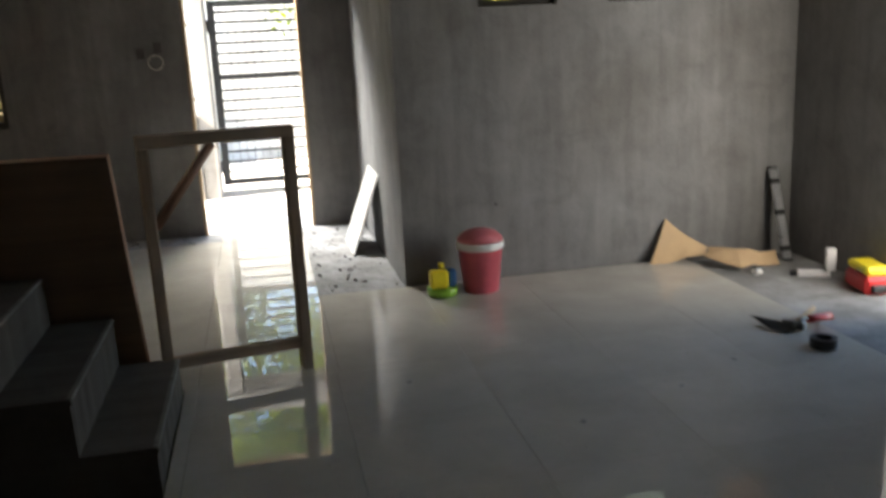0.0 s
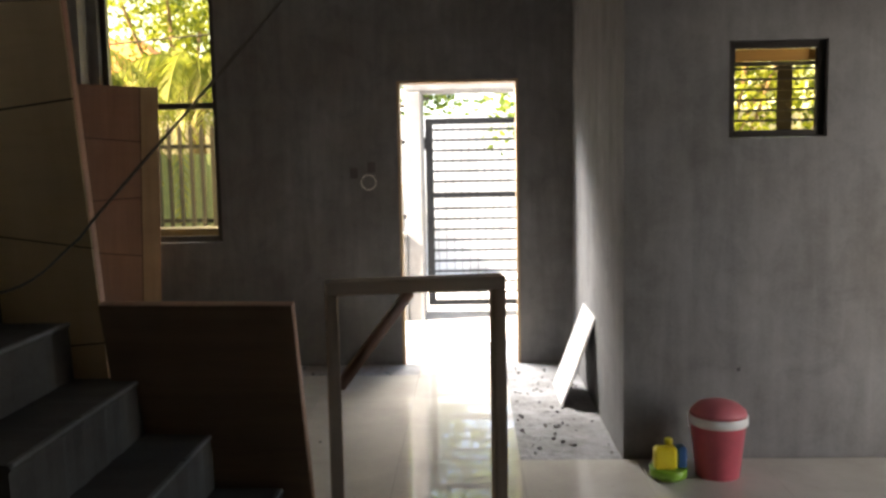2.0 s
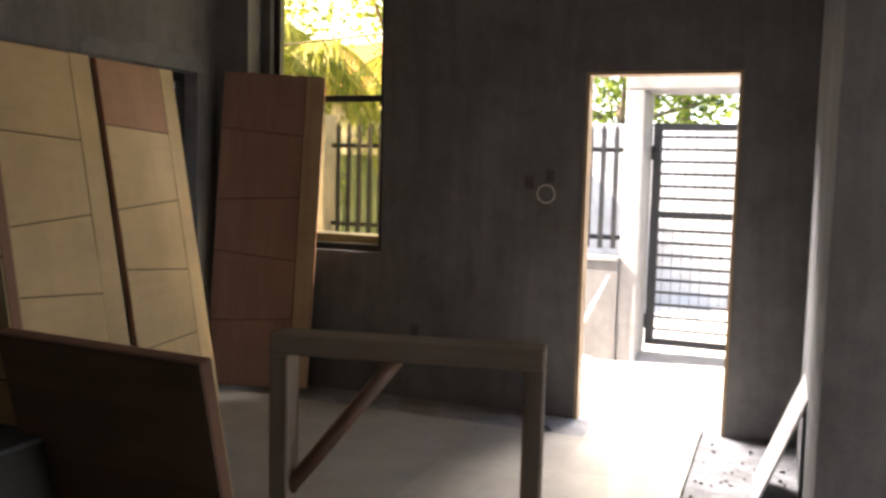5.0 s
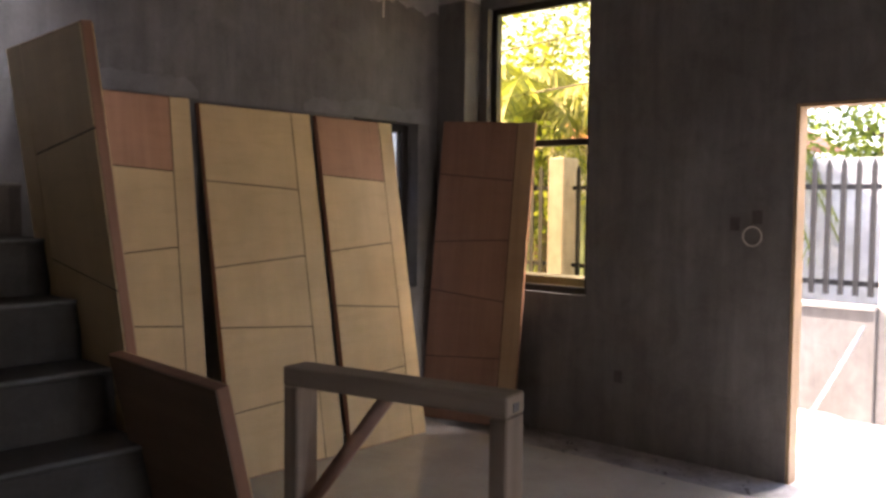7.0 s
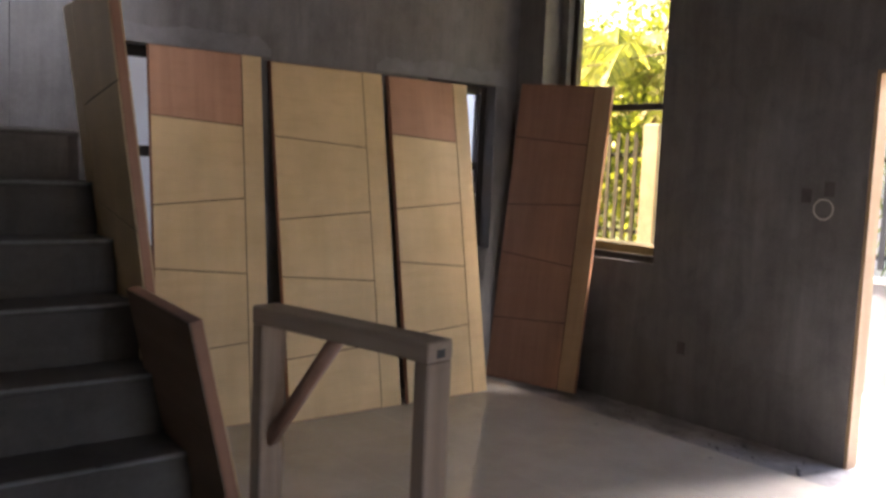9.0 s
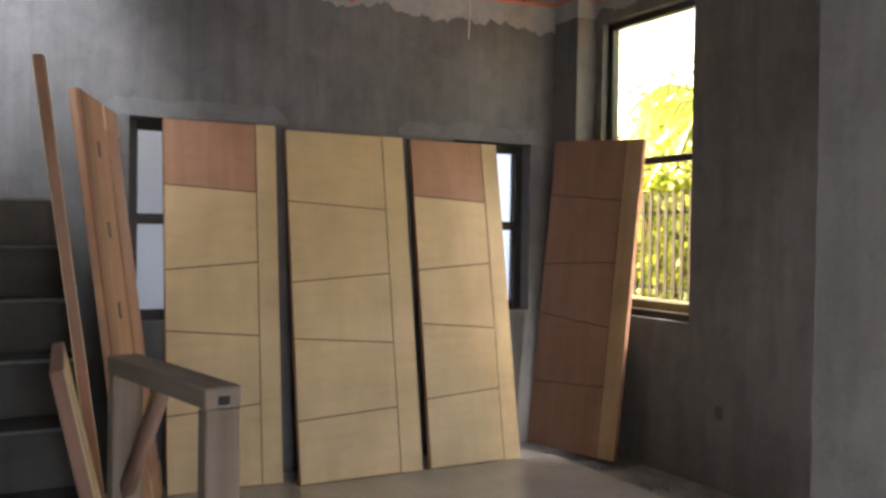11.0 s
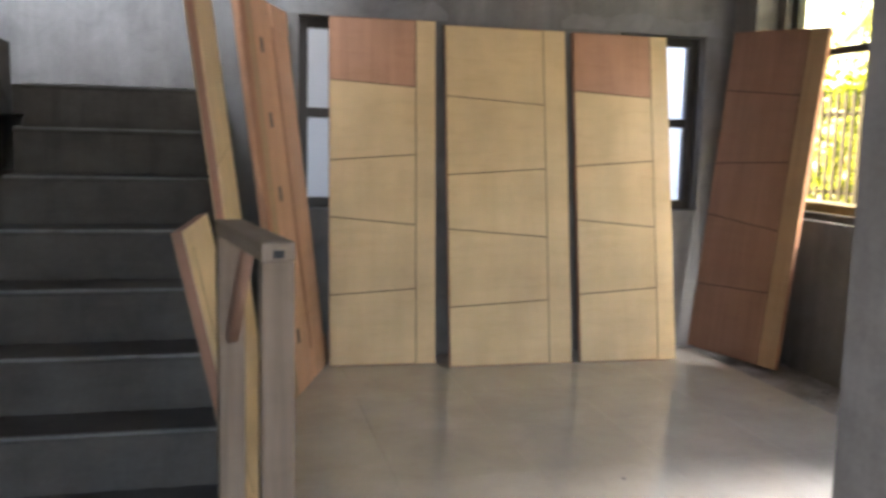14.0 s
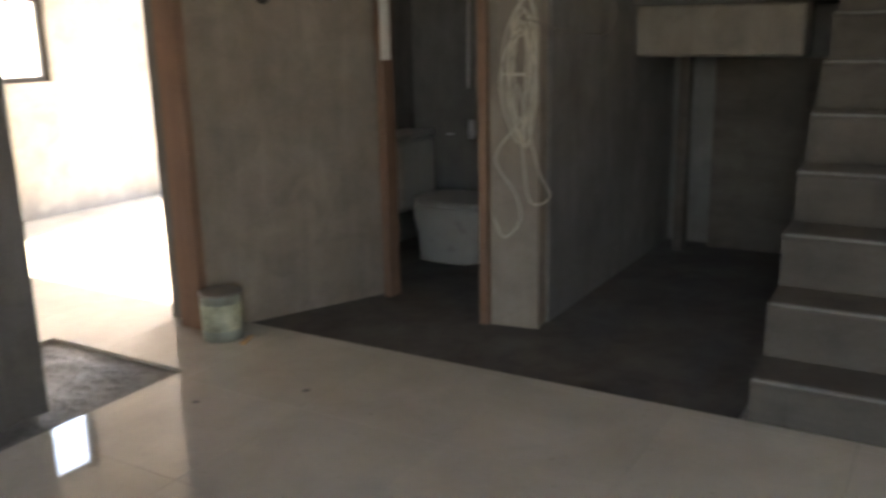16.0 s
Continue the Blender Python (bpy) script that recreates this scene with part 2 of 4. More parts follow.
def add_box(bm, x0, x1, y0, y1, z0, z1, bevel=0.0, m=None, taper=0.0):
    vs = [bm.verts.new((x, y, z)) for z in (z0, z1) for y in (y0, y1) for x in (x0, x1)]
    fs = [bm.faces.new([vs[i] for i in f]) for f in ((0, 2, 3, 1), (4, 5, 7, 6), (0, 1, 5, 4), (2, 6, 7, 3), (0, 4, 6, 2), (1, 3, 7, 5))]
    if bevel:
        es = list({e for f in fs for e in f.edges})
        r = bmesh.ops.bevel(bm, geom=es, offset=bevel, segments=1, affect="EDGES", profile=0.7)
        vs = list({v for f in r["faces"] for v in f.verts} | {v for v in vs if v.is_valid})
    if m is not None:
        bmesh.ops.transform(bm, matrix=m, verts=vs)
    return bm


def box(*a, **k):
    return add_box(bmesh.new(), *a, **k)


def lathe(profile, n=28):
    bm = bmesh.new()
    rings = []
    for r, z in profile:
        rings.append([bm.verts.new((r * math.cos(2 * math.pi * i / n), r * math.sin(2 * math.pi * i / n), z)) for i in range(n)])
    for a, b in zip(rings, rings[1:]):
        for i in range(n):
            bm.faces.new((a[i], a[(i + 1) % n], b[(i + 1) % n], b[i])).smooth = True
    bm.faces.new(rings[0][::-1])
    bm.faces.new(rings[-1])
    return bm


def tube(points, r, n=6, bm=None):
    """A round cable or bar along points."""
    bm = bm or bmesh.new()
    pts = [Vector(p) for p in points]
    rings = []
    up = Vector((0.13, 0.31, 0.94)).normalized()
    for i, p in enumerate(pts):
        d = (pts[min(i + 1, len(pts) - 1)] - pts[max(i - 1, 0)]).normalized()
        a = d.cross(up)
        if a.length < 0.05:
            a = d.cross(Vector((1, 0, 0)))
        a.normalize()
        b = d.cross(a)
        rings.append([bm.verts.new(p + r * (math.cos(2 * math.pi * k / n) * a + math.sin(2 * math.pi * k / n) * b)) for k in range(n)])
    for a, b in zip(rings, rings[1:]):
        for k in range(n):
            bm.faces.new((a[k], a[(k + 1) % n], b[(k + 1) % n], b[k])).smooth = True
    bm.faces.new(rings[0][::-1])
    bm.faces.new(rings[-1])
    return bm


def smooth_line(points, steps=8):
    """Catmull-Rom through points."""
    pts = [Vector(p) for p in points]
    pts = [2 * pts[0] - pts[1]] + pts + [2 * pts[-1] - pts[-2]]
    out = []
    for i in range(1, len(pts) - 2):
        a, b, c, d = pts[i - 1:i + 3]
        for s in range(steps):
            t = s / steps
            out.append(0.5 * (2 * b + (c - a) * t + (2 * a - 5 * b + 4 * c - d) * t * t + (3 * b - a - 3 * c + d) * t ** 3))
    return out + [pts[-2]]


def wall(p, q, z0, z1, thick, holes=()):
    """A wall from p to q (plan points) whose visible face is the line p-q; its body lies to the left of p->q. holes: (u0, u1, z0, z1)."""
    p, q = Vector((*p, 0)), Vector((*q, 0))
    d = (q - p).normalized()
    nrm = Vector((-d.y, d.x, 0))
    length = (q - p).length
    us = sorted({0.0, length, *[h[0] for h in holes], *[h[1] for h in holes]})
    zs = sorted({z0, z1, *[h[2] for h in holes], *[h[3] for h in holes]})
    us = [u for u in us if 0 <= u <= length]
    zs = [z for z in zs if z0 <= z <= z1]
    solid = {}
    for i in range(len(us) - 1):
        for j in range(len(zs) - 1):
            uc, zc = (us[i] + us[i + 1]) / 2, (zs[j] + zs[j + 1]) / 2
            solid[i, j] = not any(h[0] < uc < h[1] and h[2] < zc < h[3] for h in holes)
    bm = bmesh.new()
    cache = {}

    def v(i, j, k):
        if (i, j, k) not in cache:
            w = p + d * us[i] + nrm * (thick * k)
            cache[i, j, k] = bm.verts.new((w.x, w.y, zs[j]))
        return cache[i, j, k]
    for (i, j), s in solid.items():
        if not s:
            continue
        bm.faces.new((v(i, j, 0), v(i + 1, j, 0), v(i + 1, j + 1, 0), v(i, j + 1, 0)))
        bm.faces.new((v(i, j, 1), v(i, j + 1, 1), v(i + 1, j + 1, 1), v(i + 1, j, 1)))
        for di, dj, f in ((-1, 0, ((i, j), (i, j + 1))), (1, 0, ((i + 1, j + 1), (i + 1, j))), (0, -1, ((i + 1, j), (i, j))), (0, 1, ((i, j + 1), (i + 1, j + 1)))):
            if not solid.get((i + di, j + dj), False):
                (a, b), (c, e) = f
                bm.faces.new((v(a, b, 0), v(c, e, 0), v(c, e, 1), v(a, b, 1)))
    return bm


# ---- setting: levels and plan ----
H = 3.26           # underside of the ceiling slab
XW, YF, YR, XB, XE = -2.53, 0.0, -2.18, 1.285, 3.82
YS, YN = -4.375, -3.495      # the stair flight's two sides

# front wall with the doorway and the tall window
structure("wall_front", wall((XB + 0.15, YF), (XW - 0.15, YF), -0.2, H, -0.15,
          [(XB + 0.15 - 0.895, XB + 0.15 - 0.0, -0.2, 2.1), (XB + 0.15 + 1.335, XB + 0.15 + 2.2, 0.93, 2.92)]), PLASTER,
          "dark grey plastered wall with a doorway and tall window opening", "wall")
structure("wall_return", wall((XB, YR + 0.002), (XB, YF - 0.002), -0.2, H, -0.15), PLASTER, "grey plastered return wall beside the doorway", "wall")
RW = [(1.79, 2.26), (2.575, 3.045), (3.365, 3.8)]
structure("wall_small_windows", wall((XE + 0.15, YR), (XB, YR), -0.2, H, -0.15,
          [(XE + 0.15 - b, XE + 0.15 - a, 1.595, 2.06) for a, b in RW]), PLASTER, "grey plastered wall with three small square windows", "wall")
structure("wall_east", wall((XE, -10.1), (XE, YR - 0.001), -0.2, H, -0.15, [(6.1, 6.9, 0.0, 2.3)]), PLASTER, "grey plastered side wall with a wide opening", "wall")
structure("wall_west", wall((XW, YF - 0.001), (XW, -10.1), -0.2, 5.4, -0.15,
          [(0.36, 0.98, 0.93, 2.09), (2.33, 3.06, 0.93, 2.09), (7.15, 9.75, 0.1, 2.7)]), PLASTER, "grey plastered wall with a wide low window", "wall")
structure("wall_south", wall((XW - 0.15, -9.85), (XE + 0.15, -9.85), -0.2, H, -0.15, [(1.39, 2.13, 1.02, 2.2)]), CREAMWALL, "sunlit cream plastered wall of the further room", "wall")
structure("pilaster_corner", box(XW + 0.001, -2.27, -0.165, -0.001, -0.05, H), PLASTER, "grey plastered pilaster in the window corner", "pilaster")
structure("pilaster_stairs", box(XW + 0.001, XW + 0.022, -3.56, -3.36, -0.05, 5.3), PLASTER, "grey plastered pilaster beside the stairs", "pilaster")


def ragged_band(name, p, q, z_top, low, thick):
    """Bare concrete band with a ragged lower edge, a few millimetres proud of the plaster."""
    rnd = random.Random(name)
    p, q = Vector((*p, 0)), Vector((*q, 0))
    d = (q - p).normalized()
    nrm = Vector((-d.y, d.x, 0))
    n = int((q - p).length / 0.02)
    bm = bmesh.new()
    prev = None
    off = 0.0
    for i in range(n + 1):
        u = (q - p).length * i / n
        off = 0.8 * off + rnd.uniform(-0.022, 0.022)
        zb = low(u) + off
        w = p + d * u
        col = [bm.verts.new((w.x, w.y, z)) for z in (zb, z_top)] + [bm.verts.new((w.x + nrm.x * thick, w.y + nrm.y * thick, z)) for z in (zb, z_top)]
        if prev:
            bm.faces.new((prev[2], col[2], col[3], prev[3]))
            bm.faces.new((prev[0], prev[2], col[2], col[0])[::-1])
        prev = col
    return structure(name, bm, BARE, "pale unplastered concrete band with a ragged lower edge", "concrete band")


ragged_band("beam_band_west", (XW, -0.17), (XW, -3.36), H, lambda u: 2.88 + 0.015 * u + (0.06 if u > 1.9 else 0) + (0.09 if u > 2.55 else 0), 0.006)
structure("pilaster_band", box(XW + 0.008, -2.266, -0.169, -0.008, 2.96, H - 0.004), BARE, "pale bare concrete at the top of the pilaster", "concrete band")
ragged_band("beam_band_front", (XB, 0.0), (-2.27, 0.0), H, lambda u: 2.99, 0.006)

PATCH = concrete("patched_plaster", 0.155, 0.25, 0.0, (1, 1, 1))


def ragged_patch(name, y0, y1, z0, z1, seed):
    """A lighter strip of patching plaster on the west wall, with wavering edges."""
    rnd = random.Random(seed)
    bm = bmesh.new()
    n, prev, o0, o1 = int((y1 - y0) / 0.02), None, 0.0, 0.0
    for i in range(n + 1):
        o0, o1 = 0.85 * o0 + rnd.uniform(-0.006, 0.006), 0.85 * o1 + rnd.uniform(-0.012, 0.012)
        end = min(1.0, i / 4, (n - i) / 4)
        y = y0 + (y1 - y0) * i / n
        c = [bm.verts.new((XW + d, y, z)) for d in (0.0, 0.0035) for z in (z0 + 0.2 * o0, z0 + (z1 - z0) * (0.4 + 0.6 * end) + o1)]
        if prev:
            bm.faces.new((prev[2], c[2], c[3], prev[3]))
            bm.faces.new((prev[3], c[3], c[1], prev[1]))
        prev = c
    bmesh.ops.recalc_face_normals(bm, faces=bm.faces)
    return structure(name, bm, PATCH, "paler patching plaster above the window", "plaster patch")


ragged_patch("plaster_patch_a", -3.2, -2.15, 2.095, 2.2, 1)
ragged_patch("plaster_patch_b", -1.4, -0.25, 2.095, 2.19, 2)

# ceiling: main slab with an open stairwell
bm = bmesh.new()
add_box(bm, XW - 0.1, XE + 0.1, YN, 0.1, H, H + 0.15)
add_box(bm, 0.95, XE + 0.1, -10.0, YN, H, H + 0.15)
add_box(bm, XW - 0.1, 0.95, -10.0, -5.6, H, H + 0.15)
structure("ceiling", bm, BARE, "bare grey concrete ceiling slab", "ceiling")
bm = bmesh.new()
add_box(bm, XW - 0.1, 1.05, -5.75, -3.4, 5.4, 5.5)
structure("ceiling_stairwell", bm, BARE, "concrete roof slab over the stairwell", "ceiling")
structure("wall_stairwell_north", wall((XW, YN + 0.002), (0.95, YN + 0.002), H + 0.15, 5.4, 0.1), PLASTER, "plastered stairwell wall on the upper floor", "wall")
structure("wall_stairwell_south", wall((0.95, -5.6), (XW, -5.6), H + 0.15, 5.4, 0.1), PLASTER, "plastered stairwell wall on the upper floor", "wall")
structure("wall_stairwell_east", wall((0.95, YN), (0.95, -5.6), H + 0.15, 5.4, 0.1, [(0.2, 1.9, H + 0.5, 5.0)]), PLASTER, "plastered stairwell wall with an upper window opening", "wall")

# unseen upper walls and roof, added to shade the porch and close the house
structure("wall_upper_front", box(XW - 0.15, XE + 0.15, 0.0, 0.15, H + 0.152, 5.9), OUTC, "unseen plain upper wall, added to close the house", "wall")
structure("wall_upper_west", box(XW - 0.15, XW - 0.002, -10.0, -0.002, 5.402, 5.9), OUTC, "unseen plain upper wall, added to close the house", "wall")
structure("roof_slab", box(XW - 0.7, XE + 0.7, -10.6, 0.85, 5.902, 6.05), OUTC, "unseen concrete slab with eaves, added to shade the porch", "roof")

# rear part: wall with the washroom doorway, slanting slightly
J0, J1 = (0.235, -6.8), (-0.69, -6.385)
structure("wall_washroom_side", wall(J1, J0, -0.05, H, -0.12), BROWN, "grey-brown rendered wall beside the washroom doorway", "wall")
JR, WR = (-0.47, -5.67), (-0.50, -5.44)
bm = wall(JR, WR, -0.05, H, 0.12)
structure("wall_pillar", bm, BROWN, "brown rendered wall pier with a hanging cable", "wall")
structure("wall_understair", wall((-0.62, -5.44), (XW, -5.44), -0.05, 1.9, 0.1), PLASTER, "dark grey plastered wall under the stairs", "wall")
structure("lintel_washroom", wall(J1, JR, 2.1, H, 0.1), BROWN, "rendered lintel over the washroom doorway", "lintel")
structure("wall_washroom_back", wall((-1.9, -5.55), (-1.9, -7.2), -0.05, H, -0.1), PLASTER, "dark plastered washroom back wall", "wall")
structure("wall_washroom_end", wall((-1.9, -6.98), (0.2, -6.98), -0.05, H, -0.1), PLASTER, "dark plastered washroom end wall", "wall")
structure("ceiling_washroom", box(-1.95, -0.5, -7.0, -5.5, 2.6, 2.68), BARE, "concrete washroom ceiling", "ceiling")
structure("column_rear", box(1.17, 1.5, -7.0, -6.68, -0.05, H, 0.01), PLASTER, "grey plastered square column standing in an untiled pit", "column")
structure("wall_rear", wall((1.5, -6.75), (XE, -6.75), -0.05, H, -0.15), PLASTER, "grey plastered rear wall", "wall")

# ground, screed
structure("ground", box(-60, 60, -60, 90, -0.6, -0.2), DIRT, "bare brown soil of the yard", "ground")
structure("floor_screed", box(XW, XE, -9.85, 0.0, -0.19, -0.028), ROUGH, "rough dusty grey concrete subfloor", "floor")
# added slab: browner floor, darkened further in colour for the dim rear
structure("floor_rear_dirt", box(XW + 0.001, 0.093, -6.99, YS - 0.04, -0.0275, -0.022), SHADEBROWN, "brown floor under the stairs, with the gloom there in its colour", "floor")
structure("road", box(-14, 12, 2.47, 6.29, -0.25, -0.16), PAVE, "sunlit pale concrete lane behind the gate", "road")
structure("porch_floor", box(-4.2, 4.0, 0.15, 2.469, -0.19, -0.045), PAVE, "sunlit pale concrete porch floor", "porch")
structure("doorsill", box(0.0, 0.895, 0.0, 0.149, -0.19, -0.03), PAVE, "rough concrete door threshold", "doorsill")

SCREED2 = concrete("broken_screed", 0.11, 0.31, 0.02, (1, 1, 1), 0.95, 0.9, 4.0)


def rough_strip(name, x0, x1, y0, y1, amp, label, material):
    """An uneven strip of bare mortar bed."""
    bm = bmesh.new()
    nx, ny = max(2, int((x1 - x0) / 0.015)), max(2, int((y1 - y0) / 0.015))
    rows = []
    for i in range(nx + 1):
        row = []
        for j in range(ny + 1):
            x, y = x0 + (x1 - x0) * i / nx, y0 + (y1 - y0) * j / ny
            h = noise.fractal(Vector((x * 9, y * 9, 3.1)), 0.8, 2.1, 5) * amp + max(0, noise.noise(Vector((x * 30, y * 30, 7)))) * amp * 0.7
            row.append(bm.verts.new((x, y, -0.022 + h)))
        rows.append(row)
    for a, c in zip(rows, rows[1:]):
        for j in range(ny):
            bm.faces.new((a[j], c[j], c[j + 1], a[j + 1]))
    return structure(name, bm, material, label, "floor")


rough_strip("floor_strip_door", 0.768, XB - 0.001, -2.195, -0.001, 0.009, "broken grey mortar bed without tiles by the doorway", SCREED2)
rough_strip("floor_strip_front", XW + 0.001, 0.147, -0.418, -0.001, 0.006, "untiled mortar strip along the front wall", ROUGH)
rough_strip("floor_pit", 0.682, 2.0, -7.338, -6.492, 0.009, "untiled mortar bed around the column", ROUGH)

# ---- stairs ----
stairs = thing("staircase", Matrix(), "rough grey concrete staircase with bare steps", "staircase")
X1, Z1, TREAD, RISE = 0.088, 0.155, 0.243, 0.204


def worn_step(x0, x1, y0, y1, z0, z1, seed):
    """A step block whose nosing is slightly uneven."""
    rnd = random.Random(seed)
    bm = bmesh.new()
    n = 22
    prev = None
    for i in range(n + 1):
        y = y0 + (y1 - y0) * i / n
        e = 0.004 * math.sin(i * 1.7 + seed) + rnd.uniform(-0.003, 0.003)
        prof = [(x0, z0), (x1 + e * 0.5, z0), (x1 + e - 0.004, z1 - 0.022), (x1 + e + 0.004, z1 - 0.014), (x1 + e - 0.006, z1 + e * 0.4), (x0, z1)]
        col = [bm.verts.new((a, y, b)) for a, b in prof]
        if prev:
            for k in range(6):
                bm.faces.new((prev[k], prev[(k + 1) % 6], col[(k + 1) % 6], col[k]))
        else:
            bm.faces.new(col)
        prev = col
    bm.faces.new(prev[::-1])
    bmesh.ops.recalc_face_normals(bm, faces=bm.faces)
    return bm


for k in range(8):
    x = X1 - TREAD * k
    z = Z1 + RISE * k
    z_low = -0.1 if k == 0 else z - RISE - 0.0
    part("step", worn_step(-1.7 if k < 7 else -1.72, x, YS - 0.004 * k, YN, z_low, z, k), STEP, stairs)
    # pale strip: dust plus the edge highlight, put into the colour
    part("nosing", box(x - 0.016, x + 0.006, YS - 0.004 * k + 0.004, YN - 0.004, z - 0.010, z + 0.002, 0.004), NOSING, stairs, "dusty nosing strip, painted paler for light from above")
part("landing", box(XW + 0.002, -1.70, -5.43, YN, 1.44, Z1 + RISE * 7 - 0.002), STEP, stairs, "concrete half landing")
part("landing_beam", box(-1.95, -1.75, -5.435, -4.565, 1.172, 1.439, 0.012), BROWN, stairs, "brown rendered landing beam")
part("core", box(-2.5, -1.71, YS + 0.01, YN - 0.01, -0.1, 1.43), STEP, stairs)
for k in range(8):
    flight = bmesh.new()
    x0 = -1.70 + 0.245 * k
    zt = Z1 + RISE * 7 + 0.19 * (k + 1)
    vs = [(x0, zt - 0.19 - 0.14), (x0 + 0.245, zt - 0.14), (x0 + 0.245, zt), (x0, zt)]
    a = [flight.verts.new((x, -5.43, z)) for x, z in vs]
    b = [flight.verts.new((x, -4.47, z)) for x, z in vs]
    flight.faces.new(a)
    flight.faces.new(b[::-1])
    for i in range(4):
        flight.faces.new((a[i], b[i], b[(i + 1) % 4], a[(i + 1) % 4]))
    part("upper_step", flight, PLASTER, stairs)

# ---- windows and doorway ----


def bars_window(name, m, w, h, frame_w, depth, label, mull=(), uprights=(), glass=GLASS, group=""):
    """A window in its own plane: x across, z up, y through; the origin is the lower corner."""
    win = tagged(thing(name, m, label, "window", group), kind="structure")
    for nm, b in (("frame_side", (0, frame_w, 0, depth, 0, h)), ("frame_side", (w - frame_w, w, 0, depth, 0, h)),
                  ("frame_rail", (frame_w, w - frame_w, 0, depth, 0, frame_w)), ("frame_rail", (frame_w, w - frame_w, 0, depth, h - frame_w, h))):
        part(nm, box(*b, bevel=0.004), WINFRAME, win)
    for z in mull:
        part("mullion", box(frame_w, w - frame_w, 0.004, depth - 0.004, z - frame_w / 2, z + frame_w / 2, bevel=0.004), WINFRAME, win)
    for x in uprights:
        part("mullion", box(x - frame_w / 2, x + frame_w / 2, 0.006, depth - 0.006, frame_w, h - frame_w, bevel=0.004), WINFRAME, win)
    zs = [frame_w / 2, *mull, h - frame_w / 2]
    for a, b in zip(zs, zs[1:]):
        if glass:
            g = part("pane", box(frame_w - 0.005, w - frame_w + 0.005, depth / 2, depth / 2 + 0.005, a + frame_w / 2 - 0.005, b - frame_w / 2 + 0.005), glass, win)
            g.visible_shadow = False
    return win


structure("window_sill_outside", box(-2.3, -1.25, 0.152, 0.34, 0.9, 1.03, 0.006), OUTC, "pale concrete sill outside the tall window", "window sill")
bars_window("window_1", pose(-2.198, 0.05, 0.932), 0.861, 1.986, 0.045, 0.06, "tall dark-framed window with bronze glass and one mullion", (1.02,))
for n, (a, c) in ((2, (-0.978, -0.362)), (7, (-3.058, -2.332))):
    bars_window(f"window_{n}", pose(XW - 0.1, a, 0.932, 0, 0, 90), c - a, 1.156, 0.06, 0.07, "dark-framed window with frosted panes behind leaning door panels", (0.585,), (), FROST)
for i, (a, b) in enumerate(RW):
    w = bars_window(f"window_{i + 3}", pose(a + 0.002, YR + 0.03, 1.597), b - a - 0.004, 0.461, 0.035, 0.05,
                    "small dark-framed square window with horizontal grille bars" if i < 2 else "small dark-framed square window closed with a plywood board", (), (), GLASS)
    if i == 2:
        part("board", box(0.03, b - a - 0.035, 0.02, 0.032, 0.03, 0.43), PLYBOARD, w, "plywood board")
    else:
        for k in range(6):
            part("grille_bar", box(0.03, b - a - 0.034, 0.03, 0.042, 0.075 + 0.05 * k, 0.087 + 0.05 * k), DARKMETAL, w)
        # stands in for a post out in the yard, set against the pane
        px = (0.25, 0.05)[i]
        part("grille_post", box(px, px + 0.075, 0.043, 0.049, 0.035, 0.36), DARKMETAL, w)
        part("top_board", box(0.036, b - a - 0.04, 0.036, 0.044, 0.368, 0.424), LUMBER_X, w, "brown wooden board across the top")
        part("grille_rail", box(0.03, b - a - 0.034, 0.028, 0.046, 0.345, 0.365), DARKMETAL, w)
sw = bars_window("window_6", pose(-1.29 + 0.002, -9.95, 1.022), 0.736, 1.176, 0.04, 0.06, "dark-framed window of the further room", (0.6,), (), None)
jamb = tagged(thing("door_1", pose(0, 0, 0), "bare pale wooden door jamb lining the doorway", "door frame"), kind="structure")
part("jamb_side", box(0.001, 0.022, 0.005, 0.12, -0.03, 2.098, 0.002), JAMBWOOD, jamb)
part("jamb_side", box(0.873, 0.894, 0.005, 0.12, -0.03, 2.098, 0.002), JAMBWOOD, jamb)
part("jamb_head", box(0.022, 0.873, 0.005, 0.12, 2.078, 2.098, 0.002), JAMBWOOD, jamb)
wj = tagged(thing("door_2", Matrix(), "brown wooden jamb posts of the washroom doorway", "door frame"), kind="structure")
for (x, y) in ((J1[0] + 0.035, J1[1] + 0.03), (JR[0] - 0.03, JR[1] - 0.03)):
    part("jamb_side", box(x - 0.05, x + 0.05, y - 0.022, y + 0.022, -0.03, 2.095, 0.003), OLDJAMB, wj)
rj = tagged(thing("door_3", Matrix(), "rough brown wooden jamb at the end of the rear wall", "door frame"), kind="structure")
part("jamb_side", box(J0[0] + 0.004, J0[0] + 0.05, J0[1] - 0.13, J0[1] + 0.015, -0.03, 2.2, 0.003), OLDJAMB, rj)

